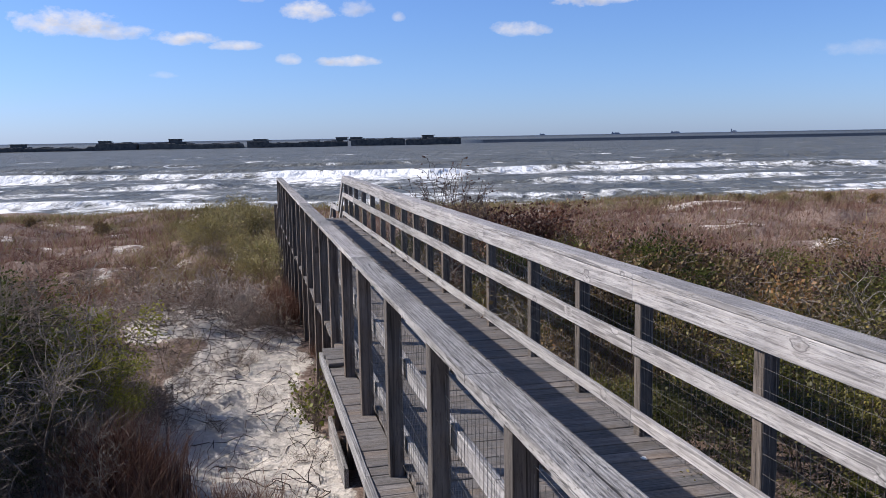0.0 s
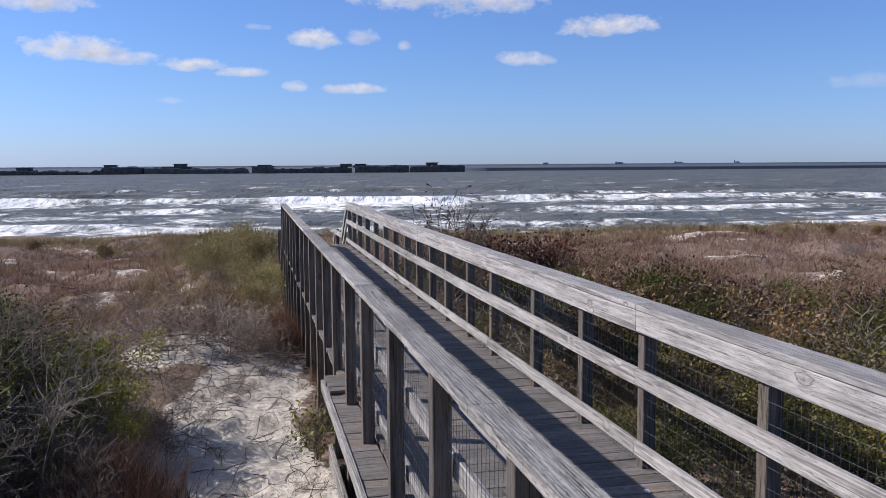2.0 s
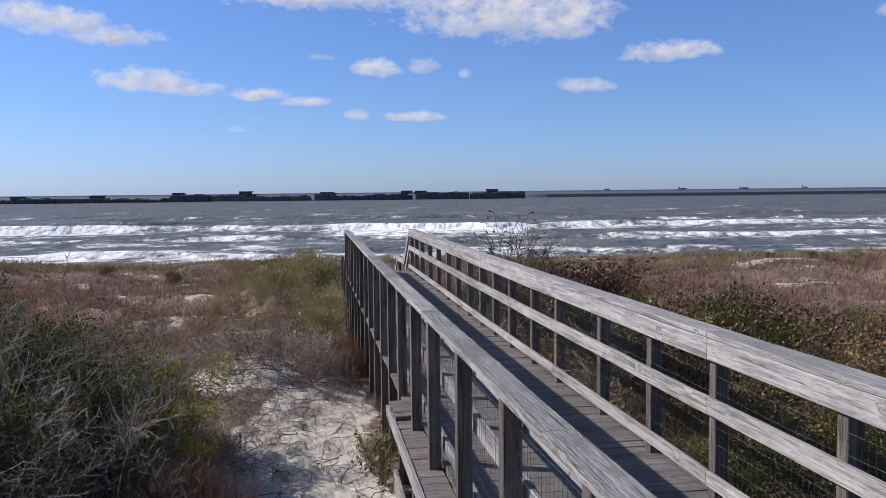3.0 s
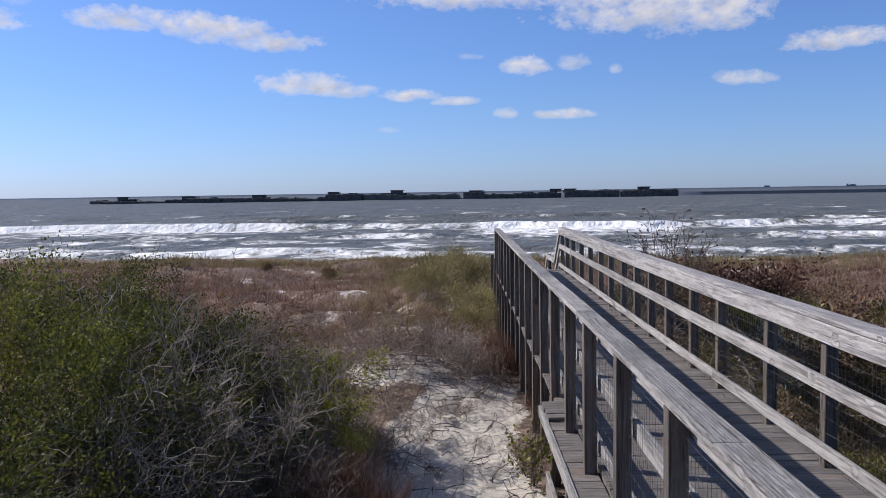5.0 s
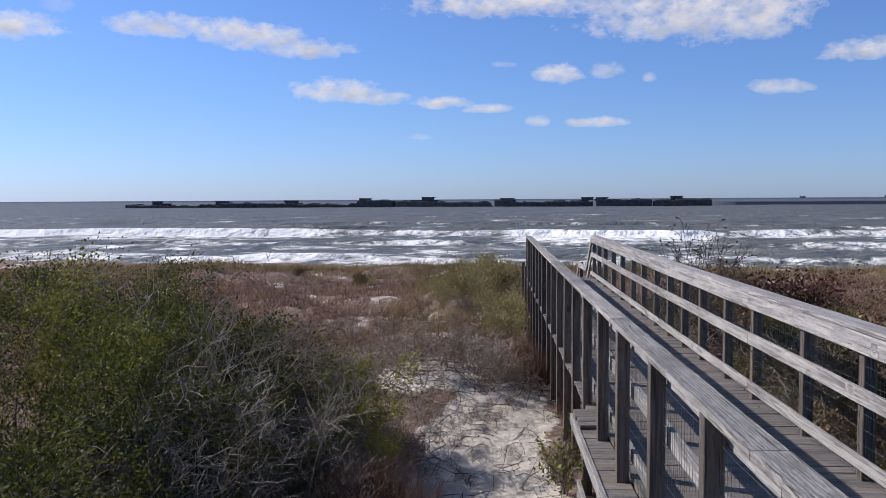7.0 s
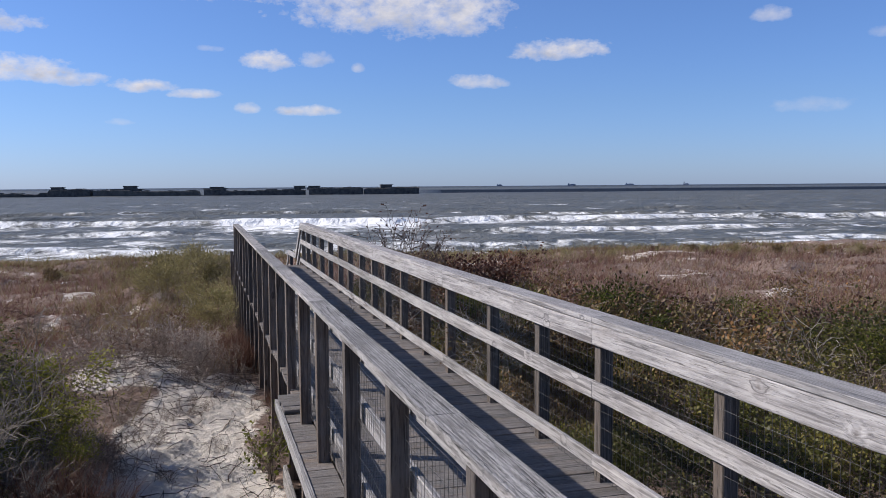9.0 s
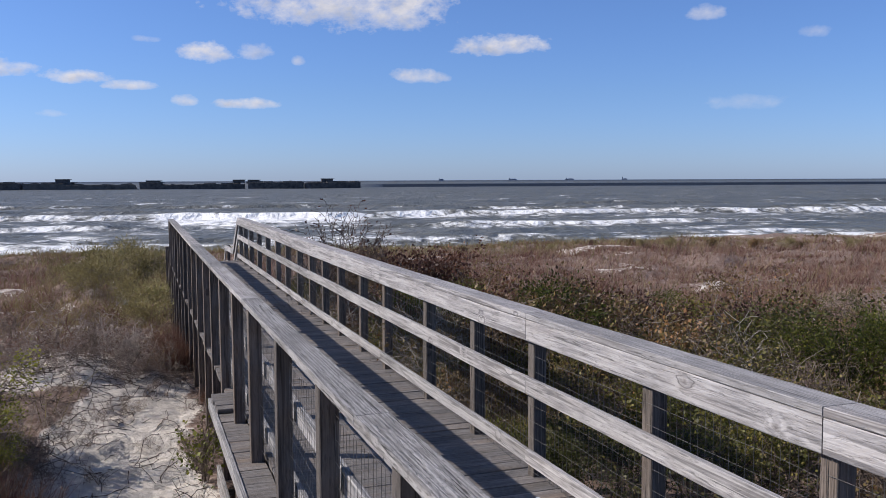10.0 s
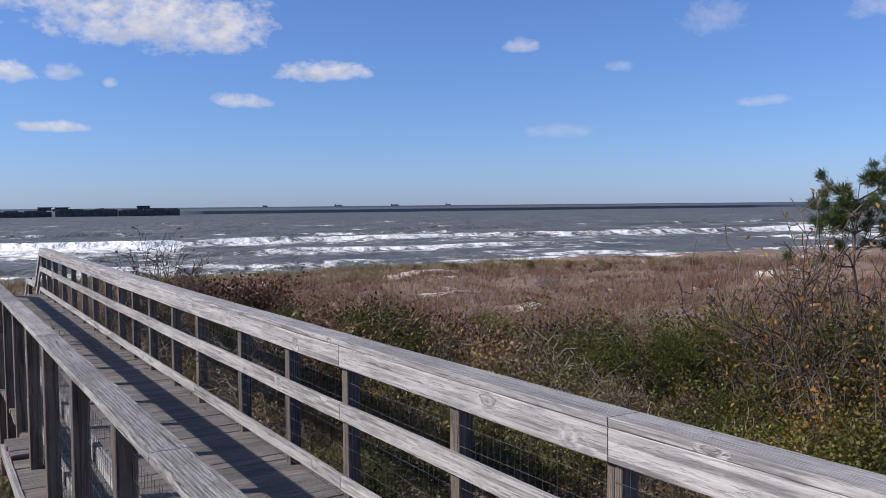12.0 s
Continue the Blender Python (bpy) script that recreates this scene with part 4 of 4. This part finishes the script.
scatter([red_brush[0], brush[1], red_brush[1], red_brush[2]], [(22.5, 10.4, 0.55), (24.5, 11.2, 0.55), (21.5, 12.0, 0.55), (23.0, 13.4, 0.55), (26.0, 11.8, 0.55), (19.8, 12.8, 0.55), (20.5, 14.2, 0.55), (27.5, 13.2, 0.55), (17.6, 14.0, 1.), (21.0, 9.8, 0.55), (15.0, 16.0, 1.1), (13.2, 16.4, 1.)] + fill(10.5, 34, 12.4, 18, 0.95, 66, (0.4, 0.65), lambda x, y, s_, lat: lat < -0.2 and (s_ > 14.2 or lat < -1.9)) + fill(11, 60, 15.0, 27, 1.75, 6, (0.6, 1.3)) + fill(-50, -2, 15, 26, 2.1, 7, (0.5, 1.0)), 34, group="dead brush")
# mixed autumn bushes beyond the boardwalk
autumn = [shrub("autumn_shrub", 91 + i, 1.4, 1.0, 6, (2, 2), TWIG_DARK, LEAF_YELLOW, 5200, 0.036, "green and yellow leaved shrub with trailing vines", spread=0.95, rise_=0.02, slim=0.65, droop=0.4, clusters=150, tuft=0.08) for i in range(3)]
right_green = [shrub("evergreen_shrub", 111 + i, 1.45, 1.0, 6, (2, 2), TWIG_DARK, LEAF_GREEN, 6500, 0.034, "dense green evergreen shrub beside the boardwalk", spread=0.9, rise_=0.02, clusters=130, tuft=0.075) for i in range(2)]
rust = [shrub("russet_shrub", 131 + i, 1.35, 1.05, 5, (2, 2), TWIG, LEAF_RUST, 2200, 0.042, "half-bare shrub with russet leaves", spread=0.95, rise_=0.02, slim=0.6, clusters=170, tuft=0.06) for i in range(3)]
olive = [shrub("olive_shrub", 121 + i, 1.3, 1.05, 6, (2, 2), TWIG_DARK, LEAF_OLIVE, 4600, 0.032, "olive green shrub thinning to bare twigs", spread=0.95, rise_=0.02, slim=0.55, clusters=170, tuft=0.07) for i in range(2)]
dark_bare = [shrub("bare_shrub", 161 + i, 1.4, 1.2, 4, (2, 2, 1), TWIG_BROWN, None, 0, 0.03, "bare brown twiggy shrub without leaves", spread=1.0, rise_=0.0, wiggle=0.2, thick=0.015, thin=0.003) for i in range(2)]
near_right = lambda x, y, s_, lat: lat > 3.5
scatter([olive[0], rust[1], right_green[0], olive[1], autumn[1], dark_bare[1], olive[0], autumn[2]], fill(-62, -2, 4.5, 10.0, 1.08, 8, (0.75, 1.0), near_right), 25, group="mixed bushes")
scatter([autumn[1], olive[0], rust[1], dark_bare[1], right_green[0], olive[1], autumn[2]], [(12.75 - math.degrees(math.atan2(3.15 + 0.12 * (i % 3), 1.2 + 0.75 * i)), math.hypot(3.15 + 0.12 * (i % 3), 1.2 + 0.75 * i), 0.5 + 0.09 * (i * 7 % 4)) for i in range(22)], 39, group="mixed bushes")
scatter([rust[1], olive[1], rust[2], right_green[1], dark_bare[0], olive[0], rust[0]], fill(-58, -5, 9.8, 14.5, 1.25, 9, (0.62, 0.95), near_right), 26, group="mixed bushes")
scatter([rust[0], rust[2], right_green[1], rust[1]], [(-10.5, 9.8, 1.2), (-12.6, 10.4, 1.25), (-15.0, 10.2, 1.1), (-8.4, 10.6, 1.05), (-18.0, 10.0, 1.1), (-20.2, 10.8, 1.05), (-6.2, 11.4, 1.0), (-13.8, 12.0, 1.15), (-23.0, 9.6, 1.0), (-35.5, 10.6, 1.1), (-38.0, 9.8, 1.0)], 40, group="mixed bushes")
scatter(rust, [(-1.8, 19.0, 1.2), (-3.4, 20.5, 1.25), (-5.0, 19.5, 1.15), (-6.5, 18.0, 1.1), (-2.6, 17.0, 1.0), (-0.5, 15.5, 0.9), (1.2, 17.5, 0.9), (0.5, 13.5, 0.8), (-8.5, 16.5, 1.1), (3.0, 20.0, 0.9)], 27, group="mixed bushes")
wine = [shrub("russet_shrub", 141 + i, 1.7, 1.1, 6, (2, 2), TWIG_DARK, LEAF_WINE, 1700, 0.07, "dark russet shrub with clinging dead leaves", spread=0.85, slim=0.6) for i in range(2)]
scatter(wine, [(-4.6, 18.4, 1.12), (-6.0, 17.4, 1.0), (-3.0, 19.4, 0.95), (-7.2, 19.0, 0.85), (-1.0, 15.0, 0.75), (-10.0, 12.8, 0.75), (-16.5, 12.6, 0.75), (-27.5, 11.6, 0.7), (-12.0, 12.2, 0.85), (-14.2, 12.6, 0.8), (-18.5, 12.2, 0.7), (-21.5, 12.4, 0.7)], 44, group="mixed bushes")
scatter([dark_bare[0], dark_bare[1], dark_bare[0], bleached[0]], [(-13.5, 8.8, 0.85), (-17.5, 8.4, 0.85), (-21.5, 8.9, 0.9), (-25.5, 8.2, 0.8), (-30.0, 8.8, 0.85), (-34.0, 8.4, 0.8), (-38.5, 8.8, 0.95), (-9.0, 9.6, 0.9), (-19.5, 10.8, 1.0), (-32.0, 11.4, 0.95), (-41.0, 7.6, 0.75), (-5.0, 10.4, 0.85), (-28.0, 10.4, 0.9), (-36.5, 7.2, 0.6), (-15.0, 11.6, 1.0), (2.0, 12.5, 0.9), (0.0, 11.0, 0.8), (3.4, 14.6, 0.95), (4.2, 17.0, 1.0)], 45, group="bare bushes")
scatter(right_green, [(-32.0, 9.8, 0.9), (-34.0, 9.6, 0.85), (-16.5, 9.4, 0.8)], 48, group="mixed bushes")
scatter(autumn, [(-38.0, 6.6, 0.75), (-41.0, 6.0, 0.75), (-44.0, 5.6, 0.8), (-46.5, 6.4, 0.9), (-36.0, 7.6, 0.7), (-42.5, 7.2, 0.85), (-39.5, 7.8, 0.8)], 49, group="mixed bushes")
# bare small trees
sapling = shrub("bare_tree", 151, 2.7, 1.6, 5, (2, 2, 1), TWIG_DARK, LEAF_WINE, 420, 0.075, "bare dark sapling with a few last leaves", "tree", spread=0.75, rise_=0.06, wiggle=0.16, thick=0.035, thin=0.0065)
scatter([sapling], [(-0.6, 19.5, 1.0), (-2.2, 20.2, 0.85), (0.2, 20.4, 0.9)], 28)
tall_bare = shrub("bare_tree", 173, 2.5, 1.05, 5, (2, 2, 1), TWIG_DARK, LEAF_ORANGE, 700, 0.05, "tall bare grey shrub with a few orange leaves", "tree", spread=0.8, rise_=0.07, wiggle=0.15, thick=0.026, low=0.0, thin=0.0048)
scatter([tall_bare], [(-43.0, 8.0, 1.06), (-46.8, 9.0, 1.05), (-44.6, 7.2, 0.92), (-40.6, 9.0, 0.8)], 29)
orange = shrub("autumn_shrub", 196, 2.0, 0.55, 5, (2, 2), TWIG, LEAF_ORANGE, 1000, 0.04, "slender shrub hung with orange and yellow leaves", spread=0.7, slim=0.65, droop=0.6)
scatter([orange], [(-44.8, 7.4, 0.9), (-43.2, 6.9, 0.55), (-46.4, 7.0, 0.95)], 46, group="mixed bushes")
tall_autumn = shrub("autumn_shrub", 191, 1.9, 1.1, 7, (2, 2), TWIG, LEAF_YELLOW, 7500, 0.038, "tall shrub with yellow and orange autumn leaves", spread=0.9, slim=0.65, droop=0.5)
scatter([tall_autumn], [(-47.5, 7.2, 0.75), (-44.5, 6.6, 0.55), (-50, 8.0, 0.95), (-47, 10, 0.95)], 30, group="mixed bushes")
vine = shrub("vine", 201, 0.75, 0.35, 5, (2, 2), TWIG, LEAF_LIME, 150, 0.055, "yellow-green vine climbing a boardwalk post", "vine", spread=0.8, slim=0.8)
scatter([vine], [(8.65, 8.4, 0.8), (8.9, 8.8, 0.7)], 31)


def pine(seed, high, label):
    rr, rs = random.Random(seed), np.random.RandomState(seed)
    th = thing("pine_tree", Matrix(), label, "tree")
    segs, tips = [], []
    p = Vector((0, 0, -0.2))
    for i in range(9):
        q = p + Vector((rr.gauss(0, 0.05), rr.gauss(0, 0.05), high / 9))
        segs.append((*p, *q, 0.07 * (1 - i / 10), 0.07 * (1 - (i + 1) / 10)))
        if i > 2:
            for _ in range(3):
                a = rr.uniform(0, 2 * math.pi)
                grow(rr, q, Vector((math.cos(a), math.sin(a), 0.35)).normalized(), (1.5 - 0.09 * i) * rr.uniform(0.7, 1.1), 0.024, 1, 2, segs, tips, 0.7, 0.09, 0.1, (2, 2))
        p = q
    v, f = tubes(segs, 4)
    arrays("trunk", v, f, [TWIG_DARK], th)
    tp = np.array(tips)
    tp = tp[(tp[:, 2] > high * 0.45)]
    tp = tp[rs.permutation(len(tp))[:len(tp) // 3]]
    n = 15000
    pick = tp[rs.randint(0, len(tp), n)]
    v, f = leaf_quads(pick[:, 0:3] + rs.normal(size=(n, 3)) * 0.05, 0.17, rs, -0.25, 0.07, pick[:, 3:6] * 0.6)
    arrays("crown", v, f, [LEAF_PINE], th)
    return th


scatter([pine(301, 3.6, "small green pine with tufted needles")], [(-43.8, 21.0, 0.82), (-47.4, 22.0, 0.84)], 32)


# ---- grasses ----
def blades(name, n, seed, mat, label, where, high, width):
    """Loose grass: every blade a thin leaning sliver."""
    rs = np.random.RandomState(seed)
    az = np.radians(rs.uniform(-64, 76, n * 3))
    d = 5.0 + 56.0 * rs.uniform(0, 1, n * 3) ** 1.25
    x, y = -np.sin(az) * d, np.cos(az) * d
    # gather the blades into tufts
    tuft = np.round(np.stack([x, y], 1) / 0.55) * 0.55
    jit = np.stack([vnoise(tuft[:, 0] * 9.1, tuft[:, 1] * 9.1, 1), vnoise(tuft[:, 0] * 7.3 + 50, tuft[:, 1] * 7.3 + 50, 1)], 1) - 0.5
    pull = rs.uniform(0, 0.75, n * 3)[:, None]
    xy = np.stack([x, y], 1) * (1 - pull) + (tuft + jit * 0.6) * pull
    x, y = xy[:, 0], xy[:, 1]
    keep = rs.uniform(0, 1, n * 3) < where(x, y, np.hypot(x, y))
    s_, lat = walk_frame(x, y)
    keep &= ~((lat > 0.6) & (lat < 2.7) & (s_ < 24))
    x, y = x[keep][:n], y[keep][:n]
    n = len(x)
    d = np.hypot(x, y)
    patch = vnoise(x * 0.4, y * 0.4, 3)
    h = high * rs.uniform(0.35, 1.2, n) * (0.15 + 1.7 * patch)
    w = width * (0.5 + d / 20) * rs.uniform(0.7, 1.3, n)
    z = ground(x, y) - 0.02
    a = rs.uniform(0, 2 * np.pi, n)
    lean = rs.normal(0, 0.55, (n, 2)) + [0.15, 0.0]
    base = np.stack([x, y, z], 1)
    tip = np.stack([x + h * lean[:, 0], y + h * lean[:, 1], z + h], 1)
    side = np.stack([np.cos(a), np.sin(a), np.zeros(n)], 1) * w[:, None] * 0.5
    v = np.stack([base - side, base + side, tip], 1).reshape(-1, 3)
    tri = np.arange(n)[:, None] * 3 + np.array([[0, 1, 2]])
    return tagged(arrays(name, v, tri, [mat]), label, "grass", kind="stuff")


def red_where(x, y, d):
    s_, lat = walk_frame(x, y)
    return (1 - bare(x, y)) * np.clip((d - 12.5) / 6, 0.0, 1) * np.clip((58 - shore(x, y)[0]) / 4, 0, 1) * (0.3 + 0.9 * vnoise(x * 0.35, y * 0.35, 2))


def tan_where(x, y, d):
    q, r = shore(x, y)
    s_, lat = walk_frame(x, y)
    crest = np.clip((q - 42) / 9, 0, 1) * np.clip((61 - q) / 3, 0, 1)
    knoll = np.exp(-((lat + 0.8) / 2.2) ** 2) * np.clip((s_ - 17) / 4, 0, 1) * np.clip((46 - s_) / 6, 0, 1)
    return np.maximum(crest * 0.75, knoll) * (1 - 0.8 * bare(x, y)) + 0.08 * (1 - bare(x, y)) * (d > 9)


blades("bluestem_grass", 300000, 41, GRASS_RED, "russet brown bunch grass covering the dune", red_where, 0.34, 0.010)
blades("dune_grass", 110000, 42, GRASS_TAN, "tan and olive grass along the dune crest", tan_where, 0.48, 0.011)


def clump(seed, label):
    rs = np.random.RandomState(seed)
    n = 420
    th = thing("grass_clump", Matrix(), label, "grass", "russet grass clumps")
    base = rs.normal(size=(n, 3)) * [0.16, 0.16, 0] + [0, 0, -0.03]
    lean = rs.normal(size=(n, 3)) * [0.22, 0.22, 0] + [0.08, 0, 0]
    h = rs.uniform(0.25, 0.7, n)[:, None]
    seg = []
    mid = base + lean * 0.35 * h + [0, 0, 1] * h * 0.55
    tip = base + lean * 1.15 * h + [0, 0, 1] * h
    w = np.full((n, 1), 0.0035)
    seg = np.concatenate([np.concatenate([base, mid, w, w * 0.8], 1), np.concatenate([mid, tip, w * 0.8, w * 0.25], 1)])
    v, f = tubes(seg)
    arrays("tuft", v, f, [GRASS_RED], th)
    return th


scatter([clump(61, "russet clump of dry bluestem grass"), clump(62, "russet clump of dry bluestem grass")],
        [(20.9, 6.5, 1.1), (21.9, 6.7, 1.1), (21.4, 7.2, 0.9), (13.7, 5.7, 1.0), (14.6, 5.9, 0.8), (19.2, 6.9, 0.8), (12.9, 6.0, 0.7), (9.4, 14.5, 0.9), (10.4, 13.8, 0.8), (11.2, 14.6, 0.8), (10.0, 16.0, 1.0), (11.4, 16.8, 0.9), (9.9, 18.0, 1.0), (8.4, 11.6, 0.4), (22.3, 7.2, 0.9)], 33)

# olive knoll beside the far boardwalk, and dark tufts along the crest
knoll = [shrub("dune_bush", 221 + i, 1.0, 0.95, 5, (2, 2), TWIG, GRASS_TAN, 2800, 0.10, "olive and tan dune bush on a sandy knoll", spread=0.9, slim=0.16, droop=-0.2) for i in range(2)]
scatter(knoll, [(15.6, 27.0, 0.75), (14.4, 25.5, 0.9), (13.5, 28.0, 1.2), (14.9, 30.5, 1.1), (12.9, 24.0, 0.95), (12.3, 27.0, 1.1), (11.6, 29.5, 1.2), (11.4, 22.5, 0.9), (16.8, 29.0, 0.7), (11.9, 20.0, 0.7)], 35, group="dune bushes")
crest = [shrub("dune_bush", 231 + i, 0.9, 0.8, 4, (2, 2), TWIG_DARK, LEAF_RUST, 1300, 0.10, "dark low bush on the dune crest", spread=0.9, thin=0.006) for i in range(2)]
scatter([crest[0], knoll[0], crest[1], knoll[1]], [(21.5, 42, 0.7), (21.0, 43, 0.5), (25.5, 44, 0.5), (31.0, 45, 0.5), (34.0, 44, 0.6), (17.2, 44, 0.45), (-8.0, 50, 0.5), (-11.0, 52, 0.5), (-16.5, 50, 0.55), (-21.5, 51, 0.5), (-26.5, 50, 0.6), (-32.0, 51, 0.6), (-34.5, 50, 0.5), (-37.0, 51, 0.6), (-40.0, 50, 0.55), (12.0, 41, 0.9), (11.5, 42, 0.7), (27.0, 46, 0.5), (-19.0, 50, 0.6), (-19.6, 49, 0.4), (-24.0, 52, 0.6), (-28.5, 50, 0.7), (-29.1, 51, 0.5), (-14.0, 51, 0.45)], 36, group="dune bushes")


def strewn_stems():
    """Dead wiry stems rooted in and lying over the bare sand."""
    rr = random.Random(77)
    segs = []
    for _ in range(800):
        s_, lat = rr.uniform(5.2, 15.0), rr.uniform(-2.4, 0.7)
        if rr.random() < 0.4:
            s_, lat = rr.gauss(12.8, 1.0), rr.gauss(-0.8, 0.7)
        p = WALK @ Vector((lat, s_, 0))
        p.z = float(ground(p.x, p.y)) - 0.01
        a = rr.uniform(0, 2 * math.pi)
        d = Vector((math.cos(a), math.sin(a), rr.uniform(0.3, 1.2))).normalized()
        r = rr.uniform(0.0025, 0.0065)
        for k in range(rr.randint(4, 7)):
            d = (d + Vector((rr.gauss(0, 0.4), rr.gauss(0, 0.4), rr.gauss(-0.22, 0.3)))).normalized()
            q = p + d * rr.uniform(0.05, 0.12)
            q.z = max(q.z, float(ground(q.x, q.y)) + 0.004)
            segs.append((*p, *q, r, r * 0.9))
            p, r = q, r * 0.9
    v, f = tubes(segs)
    tagged(arrays("dead_stem", v, f, [TWIG_DARK]), "dark wiry dead stems strewn over the sand", "brush", kind="stuff")


strewn_stems()


def paper_scrap():
    bm = bmesh.new()
    bmesh.ops.create_icosphere(bm, subdivisions=2, radius=0.022)
    for v in bm.verts:
        v.co = Vector((v.co.x * 1.3, v.co.y, v.co.z * 0.45 + 0.008)) * (0.7 + 0.6 * noise.noise(v.co * 60))
    ob = part("paper_scrap", bm, PAPER, None, "small white crumpled scrap on the deck")
    ob["category"] = "litter"
    p = WALK @ Vector((2.28, 4.62, DECK + rise(4.62) + 0.004))
    ob.matrix_basis = Matrix.Translation(p)


PAPER = plain("white paper", (0.7, 0.7, 0.7), (0.82, 0.82, 0.81), 40.0)
paper_scrap()
beam("brace", (0.70, 6.7, 4.27), (0.70, 8.05, 4.28), 0.036, 0.19, WOOD_GREY, boardwalk)
